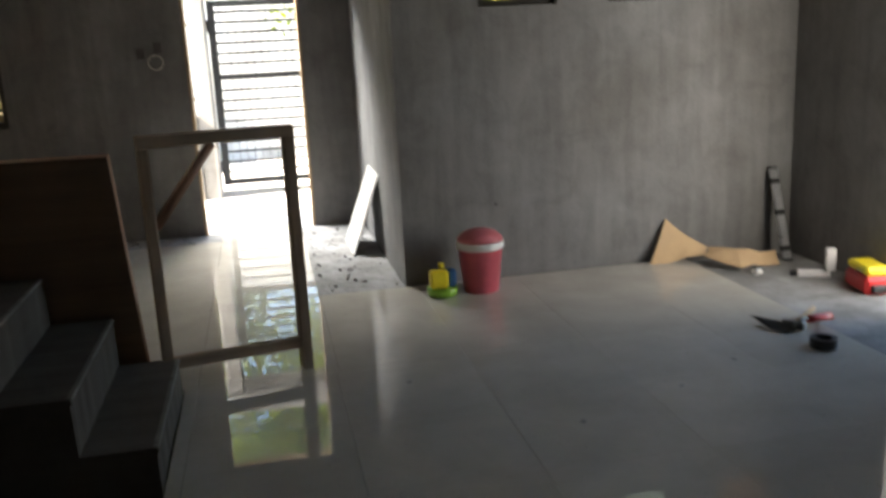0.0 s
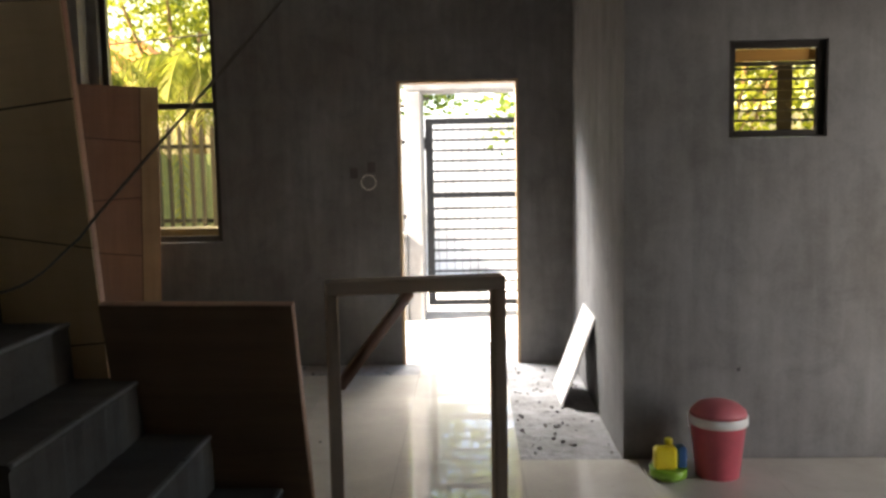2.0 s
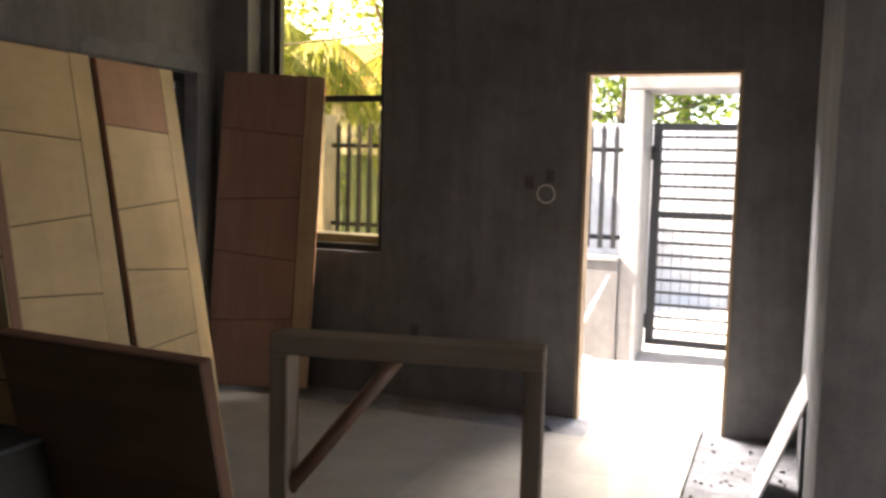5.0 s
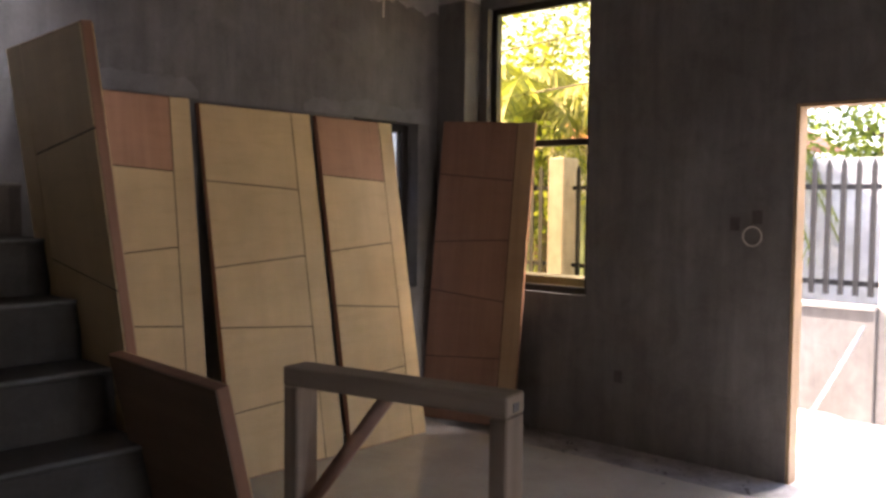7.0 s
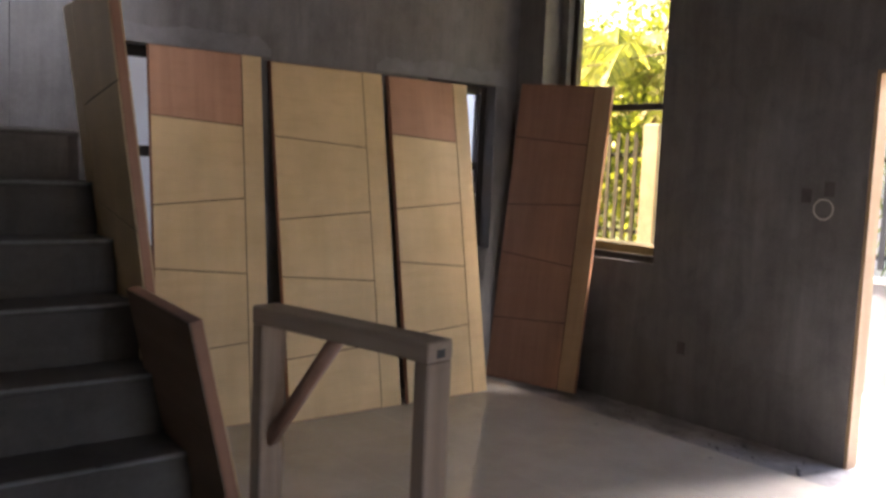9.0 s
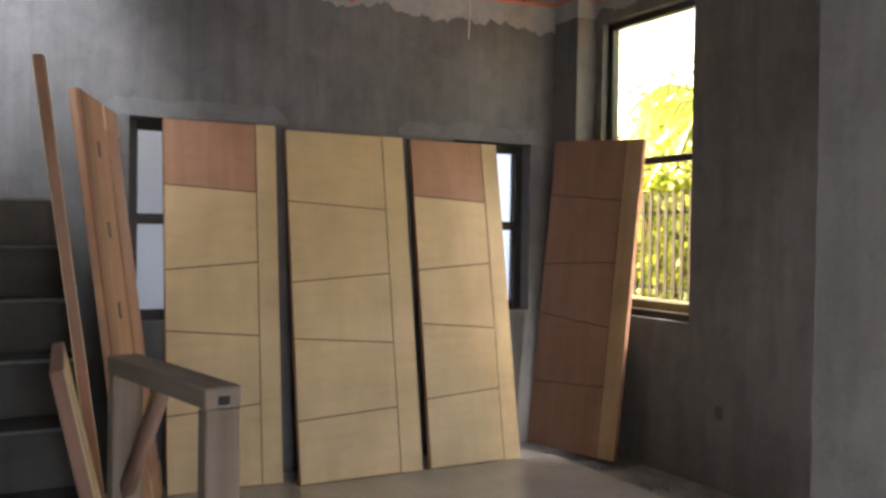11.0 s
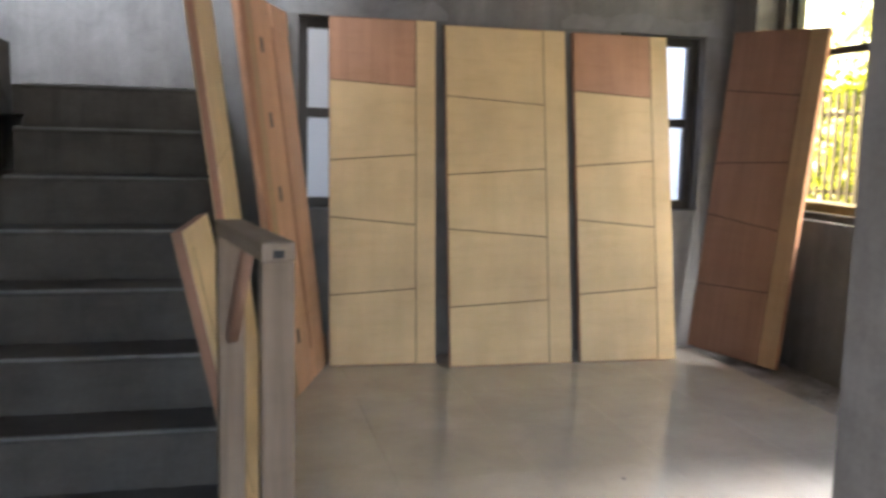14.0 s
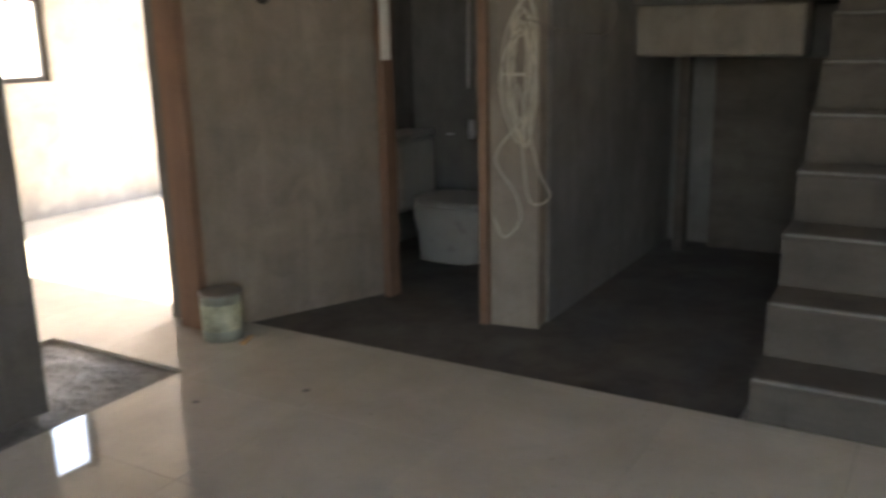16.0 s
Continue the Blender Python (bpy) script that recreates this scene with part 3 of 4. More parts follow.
# ---- outside ----
post = thing("porch_frame", Matrix(), "pale concrete gate post and beam of the porch", "gate post")
part("pillar", box(-0.085, 0.07, 1.93, 2.45, -0.05, 2.17, 0.012), OUTC, post)
part("pillar", box(1.36, 1.57, 1.93, 2.45, -0.05, 2.17, 0.012), OUTC, post)
part("beam", box(-0.085, 1.57, 1.93, 2.45, 2.172, 2.4, 0.012), OUTC, post)
gate = thing("metal_gate", pose(0.085, 2.38, 0.03), "dark steel gate with horizontal slats and thin upright rods", "gate")
GW, GH = 1.26, 1.9
for nm, b in (("gate_post", (0, 0.075, 0, 0.05, 0, GH)), ("gate_post", (GW - 0.075, GW, 0, 0.05, 0, GH)), ("gate_rail", (0.0752, GW - 0.0752, 0, 0.05, 0, 0.055)),
              ("gate_rail", (0.0752, GW - 0.0752, 0, 0.05, GH - 0.06, GH)), ("gate_rail", (0.0752, GW - 0.0752, 0, 0.05, 1.1, 1.155))):
    part(nm, box(*b, bevel=0.004), DARKMETAL, gate)
for k in range(6):
    part("slat", box(0.075, GW - 0.075, 0.012, 0.03, 1.254 + 0.104 * k, 1.278 + 0.104 * k), DARKMETAL, gate)
for k in range(9):
    part("slat", box(0.075, GW - 0.075, 0.012, 0.03, 0.126 + 0.107 * k, 0.148 + 0.107 * k), DARKMETAL, gate)
for k in range(14):
    x = 0.075 + 0.08 * (k + 0.5)
    part("rod", tube([(x, 0.036, 0.05), (x, 0.036, GH - 0.05)], 0.0028, 5), DARKMETAL, gate)
gp = [o for o in gate.children if o.name.startswith("gate_post")][0]
for z in (0.2, 1.65):
    part("hinge", tube([(-0.012, 0.025, z - 0.06), (-0.012, 0.025, z + 0.06)], 0.014, 8), DARKMETAL, gp)
part("latch_plate", box(0.02, 0.055, -0.012, -0.001, 1.66, 1.78, 0.003), DARKMETAL, gp)
lowwall = thing("garden_wall", Matrix(), "low grey concrete garden wall under a picket fence", "garden wall")
part("wall_face", box(-5.8, -0.087, 1.9, 2.05, -0.2, 0.78, 0.006), PLASTER, lowwall)
part("coping", box(-5.8, -0.087, 1.88, 2.07, 0.781, 0.82, 0.006), OUTC, lowwall)
fence = thing("picket_fence", pose(-4.15, 1.96, 0.82), "dark steel picket fence with pointed tops", "fence")
for k in range(53):
    x = 4.0 - 0.1065 * k
    bm = bmesh.new()
    pr = [(-0.02, 0.06), (0.02, 0.06), (0.02, 1.03), (0.0, 1.085), (-0.02, 1.03)]
    a = [bm.verts.new((x + u, 0, v)) for u, v in pr]
    b = [bm.verts.new((x + u, 0.02, v)) for u, v in pr]
    bm.faces.new(a)
    bm.faces.new(b[::-1])
    for i in range(5):
        bm.faces.new((a[i], b[i], b[(i + 1) % 5], a[(i + 1) % 5]))
    part("picket", bm, DARKMETAL, fence)
for z in (0.13, 0.85):
    part("fence_rail", box(-1.62, 4.06, 0.021, 0.05, z, z + 0.04, 0.003), DARKMETAL, fence)
fp = thing("fence_post", pose(-2.94, 1.84, 0), "rendered square fence post", "post")
part("post_body", box(-0.02, 0.16, 0.0, 0.24, -0.2, 1.97, 0.012), OUTC, fp)
solo("broom_handle", tube([(0, 0, 0), (0.33, 0.16, 0.72)], 0.013, 8), ALU, pose(-0.47, 1.66, -0.045), "thin pale metal stick leaning on the gate post", "stick")
sack = thing("cement_sack", pose(-0.42, 1.55, -0.045, 0, 0, 15), "crumpled white cement sack on the porch", "sack")
bm = bmesh.new()
bmesh.ops.create_grid(bm, x_segments=14, y_segments=10, size=0.5)
rnd = random.Random(9)
for q in bm.verts:
    e = max(0.0, 1 - max(abs(q.co.x), abs(q.co.y)) * 2)
    q.co = Vector((q.co.x * 0.5, q.co.y * 0.3, 0.004 + 0.09 * e ** 0.5 + (rnd.uniform(0, 0.02) if e > 0 else 0)))
part("bag", bm, WHITEP, sack)
solo("steel_rod", tube([(-0.3, 0, 0.006), (0.3, 0.1, 0.006)], 0.006, 6), STEEL, pose(0.05, 1.1, -0.045), "thin steel rod lying on the porch", "rod")
structure("boundary_wall", box(-14, 12, 6.3, 6.5, -0.3, 2.15), PALE, "streaked concrete boundary wall across the lane", "wall")
sheet = thing("sheet_fence", pose(-7.0, 4.6, -0.25), "green painted corrugated sheet fence", "fence")
bm = bmesh.new()
prev = None
for i in range(164):
    x, y = i * 0.0265, 0.018 * math.sin(i * 1.05)
    c = [bm.verts.new((x, y, 0)), bm.verts.new((x, y, 1.9))]
    if prev:
        bm.faces.new((prev[0], c[0], c[1], prev[1]))
    prev = c
part("sheet", bm, BLUEFENCE, sheet)
house = thing("neighbour_house", pose(-9.5, 12.5, 0), "pale neighbouring house with a rust-red roof", "house")
hw = part("wall_face", box(-4, 3.5, 0, 5, -0.3, 3.0), PALE, house)
bm = bmesh.new()
rf = [(-4.6, -0.7, 2.95), (4.1, -0.7, 2.95), (4.1, 5.7, 2.95), (-4.6, 5.7, 2.95), (-2.5, 2.5, 4.6), (2.0, 2.5, 4.6)]
v = [bm.verts.new(p) for p in rf]
for f in ((0, 1, 5, 4), (1, 2, 5), (2, 3, 4, 5), (3, 0, 4), (3, 2, 1, 0)):
    bm.faces.new([v[i] for i in f])
part("roof", bm, ROOF, house)
for x in (-2.6, 0.6):
    part("window", box(x, x + 1.2, -0.02, 0.02, 0.9, 2.1), WINFRAME, hw)
structure("neighbour_wall_low", box(-4.1, -3.9, -0.399, 0.9, -0.3, 2.6), PALE, "pale low wall beside the house next door", "wall")
structure("neighbour_wall", box(-4.1, -3.9, -6.4, -0.4, -0.3, 4.3), PALE, "pale wall of the house next door", "wall")


def tree(name, x, y, height, radius, n, seed, label):
    rnd = random.Random(seed)
    t = thing(name, pose(x, y, -0.2), label, "tree")
    trunk = bmesh.new()
    top = height - radius * 0.9
    tube([(0.03 * math.sin(3 * s), 0.03 * math.cos(2 * s), s * top) for s in [i / 6 for i in range(7)]], 0.09, 8, trunk)
    cl = []
    for k in range(9):
        a = 2.4 * k + rnd.uniform(-0.3, 0.3)
        e = Vector((math.cos(a) * radius * rnd.uniform(0.3, 0.8), math.sin(a) * radius * rnd.uniform(0.3, 0.8), top + radius * rnd.uniform(-0.2, 1.1)))
        tube([(0, 0, top * 0.75), (e.x * 0.4, e.y * 0.4, top * 0.85 + 0.2), e], 0.03, 5, trunk)
        cl.append((e, radius * rnd.uniform(0.3, 0.55)))
    part("trunk", trunk, TRUNK, t)
    bm = bmesh.new()
    for i in range(n):
        c, r = cl[i % len(cl)]
        p = c + Vector((rnd.gauss(0, 1), rnd.gauss(0, 1), rnd.gauss(0, 0.8))) * r * 0.6
        d = Vector((rnd.uniform(-1, 1), rnd.uniform(-1, 1), rnd.uniform(-0.9, 0.4))).normalized()
        s = Vector((rnd.uniform(-1, 1), rnd.uniform(-1, 1), rnd.uniform(-0.3, 0.3))).cross(d).normalized()
        ln = rnd.uniform(0.07, 0.15)
        bm.faces.new([bm.verts.new(q) for q in (p, p + d * ln * 0.5 + s * ln * 0.28, p + d * ln, p + d * ln * 0.5 - s * ln * 0.28)])
    part("crown", bm, LEAF, t)
    return t


def palm(x, y, height, seed):
    rnd = random.Random(seed)
    t = thing("palm_tree", pose(x, y, -0.2), "feathery palm with arching sunlit fronds", "palm", "palms in the yard")
    part("trunk", tube([(0.05 * math.sin(s), 0, height * s / 6) for s in range(7)], 0.11, 9), TRUNK, t)
    bm = bmesh.new()
    for k in range(22):
        a = k * 2.4 + rnd.uniform(-0.2, 0.2)
        up = rnd.uniform(0.1, 1.1)
        ln = rnd.uniform(1.5, 2.2)
        pts = []
        for s in range(15):
            u = s / 14
            pts.append(Vector((math.cos(a) * ln * u * 0.85, math.sin(a) * ln * u * 0.85, height + up * ln * u - 1.25 * ln * u * u)))
        tube(pts, 0.012, 4, bm)
        for i in range(1, 14):
            for j in range(3):
                p = pts[i].lerp(pts[i + 1] if i < 14 else pts[i], j / 3)
                d = (pts[i] - pts[i - 1]).normalized()
                side = d.cross(Vector((0, 0, 1))).normalized()
                for sg in (-1, 1):
                    l2 = 0.56 * (1 - abs(i / 14 - 0.4)) * rnd.uniform(0.8, 1.1)
                    e = (side * sg * 0.8 + d * 0.55 + Vector((0, 0, -0.8 + rnd.uniform(-0.25, 0.2)))).normalized() * l2
                    w = d * 0.016
                    bm.faces.new([bm.verts.new(q) for q in (p - w, p + e * 0.5 - w + Vector((0, 0, 0.03)), p + e, p + e * 0.5 + w + Vector((0, 0, 0.03)), p + w)])
    part("crown", bm, PALM, t)


solo("power_cable", tube([(-11 + 0.7 * k, 3.2, 2.42 + 0.03 * k + 0.0009 * k * k) for k in range(24)], 0.011, 5), BLACKWIRE, Matrix(), "black power cable strung over the yard", "cable")
solo("power_cable", tube([(-11 + 0.7 * k, 3.5, 3.05 + 0.03 * k + 0.0009 * k * k) for k in range(24)], 0.011, 5), BLACKWIRE, Matrix(), "black power cable strung over the yard", "cable")
palm(-4.6, 4.0, 2.9, 3)
palm(-5.9, 4.9, 3.3, 5)
palm(-3.2, 5.6, 3.0, 8)
tree("leafy_tree", -3.9, 7.4, 4.6, 1.7, 5200, 11, "leafy tree with yellow-green sunlit leaves")
tree("leafy_tree", -1.2, 8.2, 4.4, 1.8, 5200, 12, "leafy tree with yellow-green sunlit leaves")
tree("leafy_shrub", -4.7, 3.0, 2.1, 0.95, 3600, 21, "sunlit leafy shrub behind the picket fence")
tree("leafy_tree", 1.5, 7.9, 6.6, 2.3, 13000, 13, "leafy tree above the boundary wall")
tree("leafy_tree", -0.4, 9.3, 7.2, 2.5, 11000, 17, "leafy tree above the boundary wall")
tree("leafy_tree", 3.6, 4.6, 3.4, 1.5, 5200, 14, "leafy tree outside the small windows")
tree("leafy_tree", 1.9, 3.9, 3.0, 1.2, 4200, 15, "leafy tree outside the small windows")
tree("leafy_tree", 5.9, 4.7, 3.5, 1.5, 5200, 18, "leafy tree outside the small windows")
tree("leafy_tree", -8.2, 7.6, 5.0, 2.0, 5200, 16, "leafy tree with yellow-green sunlit leaves")

# ---- door panels leaning about the room ----


CUTS = ([(0.82, 0.806), (0.59, 0.61), (0.428, 0.406), (0.204, 0.22)], [(0.79, 0.772), (0.558, 0.58), (0.40, 0.376), (0.173, 0.189)])


def door_panel(name, m, w, h, label, upper=VENEER, body=VENEER, strip=VENEER, edge=EDGE, th=0.042, mirror=False, wide=0, thing_group="loose door panels"):
    """A flush door leaf: x across, z up its length, the front towards -y. The origin is its lower left front corner."""
    d = thing(name, m, label, "door panel", thing_group)
    part("core", box(0, w, 0.005, th - 0.005, 0, h, 0.0015), edge, d, "brown solid-wood edge")
    xs = w * 0.81 if not mirror else w * 0.21
    # slanting cuts: heights at the hinge side and at the strip
    cuts = CUTS[wide] if not mirror else [(0.815, 0.845), (0.635, 0.60), (0.41, 0.435), (0.245, 0.215)]
    lo, hi = (0.003, xs) if not mirror else (xs, w - 0.003)
    edges = [(1 - 0.003 / h, 1 - 0.003 / h)] + cuts + [(0.003 / h, 0.003 / h)]
    g = 0.0034
    for sy in (0, 1):
        y0, y1 = (0.0, 0.0049) if sy == 0 else (th - 0.0049, th)
        for i, (a, b) in enumerate(zip(edges, edges[1:])):
            bm = bmesh.new()
            za, zb = (a[0] * h - g, a[1] * h - g), (b[0] * h + g, b[1] * h + g)
            x0, x1 = (lo, hi - g) if not mirror else (lo + g, hi)
            q = [(x0, zb[0]), (x1, zb[1]), (x1, za[1]), (x0, za[0])]
            f = [bm.verts.new((x, y0, z)) for x, z in q]
            r = [bm.verts.new((x, y1, z)) for x, z in q]
            bm.faces.new(f)
            bm.faces.new(r[::-1])
            for k in range(4):
                bm.faces.new((f[k], r[k], r[(k + 1) % 4], f[(k + 1) % 4]))
            bmesh.ops.recalc_face_normals(bm, faces=bm.faces)
            part("panel", bm, upper if i == 0 else body, d)
        x0, x1 = (xs + g, w - 0.003) if not mirror else (0.003, xs - g)
        part("stile", box(x0, x1, y0, y1, 0.003, h - 0.003), strip, d)
        part("groove_bed", box(0.004, w - 0.004, 0.0044 if sy == 0 else th - 0.0052, 0.0052 if sy == 0 else th - 0.0044, 0.004, h - 0.004), GROOVE, d)
    return d


def lean(bl, br, top_shift):
    """Pose of a leaf whose lower front corners are bl and br (plan points) and whose top is carried back by top_shift metres over 2.1."""
    bl, br = Vector((*bl, 0)), Vector((*br, 0))
    u = (br - bl).normalized()
    back = Vector((-u.y, u.x, 0))
    a = math.asin(top_shift / 2.1)
    up = back * math.sin(a) + Vector((0, 0, math.cos(a)))
    y = up.cross(u)
    m = Matrix((u, y, up)).transposed().to_4x4()
    m.translation = bl + Vector((0, 0, 0.002))
    return m


door_panel("door_panel", lean((-2.255, -2.892), (-2.235, -2.242), 0.245), 0.65, 2.1, "pale flush wooden door leaf with slanting grooves and rose top", ROSE)
door_panel("door_panel", lean((-2.13, -2.175), (-2.13, -1.388), 0.355), 0.787, 2.1, "wide pale flush wooden door leaf with slanting grooves", VENEER, wide=1)
door_panel("door_panel", lean((-2.125, -1.335), (-2.12, -0.68), 0.365), 0.655, 2.1, "narrow pale flush wooden door leaf with rose top", ROSE)
door_panel("door_panel", lean((-2.40, -0.45), (-1.765, -0.2), 0.2) @ Matrix.Translation((0.68, 0, 0)) @ pose(0, 0, 0, 0, 2.0, 0) @ Matrix.Translation((-0.68, 0, 0)), 0.68, 2.1, "dark reddish wooden door leaf with pale stile by the window", REDWOOD, REDWOOD, JAMBWOOD)
door_panel("door_panel", lean((-1.455, -3.325), (-0.745, -3.39), -0.275), 0.71, 2.075, "pale grooved door leaf leaning on the staircase", VENEER, mirror=True)
short = thing("short_panel", lean((-0.72, -3.36), (-0.045, -3.42), -0.46), "short brown plywood panel leaning on the stairs", "panel")
part("board", box(0, 0.68, 0.004, 0.038, 0, 1.07, 0.002), EDGE, short)
part("back_ply", box(0.002, 0.678, 0.0, 0.0039, 0.002, 1.068), BACKPLY, short, "brown plywood face")
part("face_ply", box(0.002, 0.678, 0.0381, 0.042, 0.002, 1.068), VENEER, short, "pale veneer face")
part("groove", box(0.55, 0.556, 0.0421, 0.0432, 0.1, 1.0), GROOVE, short)
orange = thing("framed_door", lean((-1.52, -3.165), (-2.36, -2.88), 0.27), "orange framed wooden door with lock mortises on the floor", "door")
OW = 0.88
part("core", box(0, OW, 0.012, 0.045, 0, 2.1, 0.003), ORANGE, orange)
part("edge_band", box(0, 0.07, 0, 0.0118, 0, 2.1, 0.002), EDGE, orange, "reddish edge band")
part("stile", box(0.0705, 0.17, 0.002, 0.0118, 0, 2.1, 0.002), JAMBWOOD, orange, "paler wooden stile")
ost = part("stile", box(0.1705, 0.5, 0.003, 0.0118, 0, 2.1, 0.002), ORANGE, orange)
part("moulding", box(0.5005, 0.515, 0.0, 0.0118, 0.18, 1.97), EDGE, orange)
part("moulding", box(0.53, 0.54, 0.002, 0.0118, 0.18, 1.97), EDGE, orange)
part("rail", box(0.541, OW, 0.003, 0.0118, 0, 0.18, 0.002), ORANGE, orange)
part("rail", box(0.541, OW, 0.003, 0.0118, 1.97, 2.1, 0.002), ORANGE, orange)
for z in (0.26, 0.645, 1.03, 1.42, 1.81):
    part("mortise", box(0.262, 0.312, 0.001, 0.0028, z, z + 0.078), BLACKP, ost, "dark mortise hole")

# ---- timber rail frame by the stairs ----
p0, p1 = Vector((0.018, -3.47)), Vector((0.65, -3.347))
ang = math.degrees(math.atan2(p1.y - p0.y, p1.x - p0.x))
rail = thing("timber_barrier", pose(p0.x, p0.y, 0, 0, 0, ang), "dusty brown timber guard frame with a diagonal brace", "barrier")
RL = (p1 - p0).length
part("post", box(0, 0.045, -0.04, 0.045, 0, 1.05, 0.004), LUMBER, rail)
rp = part("post", box(RL - 0.045, RL, -0.04, 0.045, 0, 1.05, 0.004), LUMBER, rail)
part("top_rail", box(0, RL, -0.042, 0.047, 1.051, 1.1, 0.004), LUMBER_X, rail)
part("bottom_rail", box(0.046, RL - 0.046, -0.02, 0.02, 0.1, 0.15, 0.004), LUMBER_X, rail)
part("brace", tube([(0.3, 0.0, 1.05), (0.04, 0.0, 0.72)], 0.023, 4), REDWOOD, rail)
part("tenon", box(RL - 0.03, RL + 0.002, -0.012, 0.016, 1.06, 1.08), BLACKP, rp, "dark mortise end")

# ---- small things ----
bucket = thing("bucket", pose(1.69, -2.42, 0.0), "pink plastic bucket with a white band and dusty lid", "bucket")
part("body", lathe([(0.098, 0), (0.102, 0.004), (0.128, 0.25), (0.131, 0.252)]), PINK, bucket)
part("band", lathe([(0.134, 0.2525), (0.137, 0.257), (0.137, 0.292), (0.133, 0.296)]), WHITEP, bucket, "white plastic band")
part("lid", lathe([(0.132, 0.2965), (0.128, 0.315), (0.095, 0.345), (0.05, 0.36), (0.02, 0.364)]), DULLPINK, bucket, "dusty pink domed lid")
part("handle", tube(smooth_line([(0.134, 0, 0.27), (0.1, 0.1, 0.2), (0, 0.148, 0.16), (-0.1, 0.1, 0.2), (-0.134, 0, 0.27)]), 0.004), WHITEP, bucket)
caddy = thing("bottle_caddy", pose(1.45, -2.45, 0.0), "green plastic tray holding a yellow and a blue bottle", "caddy")
part("tray", lathe([(0.07, 0), (0.085, 0.01), (0.09, 0.05), (0.084, 0.052)]), GREENP, caddy)
yb = part("yellow_bottle", box(-0.075, 0.03, -0.06, 0.0, 0.052, 0.16, 0.012), YELLOW, caddy, "yellow plastic bottle")
part("blue_bottle", box(0.032, 0.08, -0.04, 0.03, 0.052, 0.155, 0.01), BLUE, caddy, "dark blue plastic bottle")
part("cap", lathe([(0.02, 0.161), (0.02, 0.185), (0.016, 0.19)], 14), YELLOW, yb)


def card_sheet(name, m, rows, material, label):
    """A bent sheet from a grid of heights: rows of (x, y, z) spans with thickness."""
    bm = bmesh.new()
    grid = [[bm.verts.new(p) for p in r] for r in rows]
    for a, b in zip(grid, grid[1:]):
        for i in range(len(a) - 1):
            bm.faces.new((a[i], a[i + 1], b[i + 1], b[i]))
    ob = solo(name, bm, material, m, label, "cardboard")
    s = ob.modifiers.new("thickness", "SOLIDIFY")
    s.thickness = 0.004
    return ob


card_sheet("cardboard_flap", Matrix(), [[(2.81, -2.275, 0.003), (2.93, -2.295, 0.003), (3.03, -2.31, 0.035), (3.15, -2.34, 0.05)],
           [(2.885, -2.235, 0.14), (2.965, -2.25, 0.11), (3.055, -2.27, 0.095), (3.17, -2.31, 0.07)], [(2.945, -2.2, 0.27), (3.0, -2.21, 0.215), (3.08, -2.24, 0.15), (3.185, -2.295, 0.085)]], CARD,
           "torn brown cardboard flap propped against the wall")
card_sheet("cardboard_strip", Matrix(), [[(3.13, -2.36, 0.045), (3.2, -2.46, 0.02), (3.27, -2.555, 0.004), (3.36, -2.53, 0.012), (3.47, -2.475, -0.02), (3.58, -2.465, -0.024)],
           [(3.17, -2.33, 0.07), (3.23, -2.4, 0.075), (3.3, -2.46, 0.06), (3.38, -2.46, 0.055), (3.47, -2.44, 0.02), (3.59, -2.42, 0.015)],
           [(3.19, -2.3, 0.087), (3.26, -2.36, 0.09), (3.32, -2.4, 0.085), (3.4, -2.41, 0.08), (3.48, -2.4, 0.05), (3.6, -2.385, 0.045)]], CARD,
           "bent cardboard strip lying by the wall")
rnd = random.Random(31)
bm = bmesh.new()
bmesh.ops.create_icosphere(bm, subdivisions=2, radius=0.035)
for q in bm.verts:
    q.co *= rnd.uniform(0.55, 1.15)
    q.co.z = max(-0.012, q.co.z * 0.6)
solo("plastic_scrap", bm, WHITEP, pose(3.35, -2.6, -0.016), "crumpled scrap of white plastic beside the cardboard", "scrap")
level = thing("spirit_level", look((3.683, -2.39, -0.028), (3.665, -2.212, 0.54)) @ pose(0, 0, 0, 180, 0, 0), "aluminium spirit level leaning against the wall", "spirit level")
lb = part("body", box(-0.026, 0.026, -0.012, 0.012, 0.0, 0.585, 0.003), ALU, level)
for z in (0.06, 0.29, 0.49):
    part("vial", box(-0.03, 0.03, -0.015, 0.015, z, z + 0.035, 0.004), BLACKP, lb, "black vial housing")
part("end_cap", box(-0.028, 0.028, -0.014, 0.014, 0.5855, 0.6, 0.003), BLACKP, level)
part("end_cap", box(-0.028, 0.028, -0.014, 0.014, -0.004, 0.012, 0.003), BLACKP, level)
trowel = thing("hand_tool", pose(2.9, -3.62, 0.006), "dark steel trowel with a red handle on the floor", "hand tool")
bm = bmesh.new()
v = [bm.verts.new(p) for p in ((-0.125, 0.15, 0.035), (-0.1, 0.02, 0.006), (-0.06, -0.07, 0.0), (0.0, -0.05, 0.004), (0.04, 0.0, 0.012), (-0.03, 0.07, 0.02))]
bm.faces.new(v)
bmesh.ops.solidify(bm, geom=bm.faces[:], thickness=0.004)
part("blade", bm, BLACKSTEEL, trowel, "dark steel blade")
part("neck", tube(smooth_line([(0.0, -0.02, 0.01), (0.05, -0.02, 0.04), (0.1, 0.0, 0.04)]), 0.008), STEEL, trowel)
part("handle", tube([(0.09, -0.005, 0.035), (0.13, 0.0, 0.035), (0.18, 0.012, 0.03), (0.235, 0.025, 0.024)], 0.018, 8), REDP, trowel, "red plastic handle")
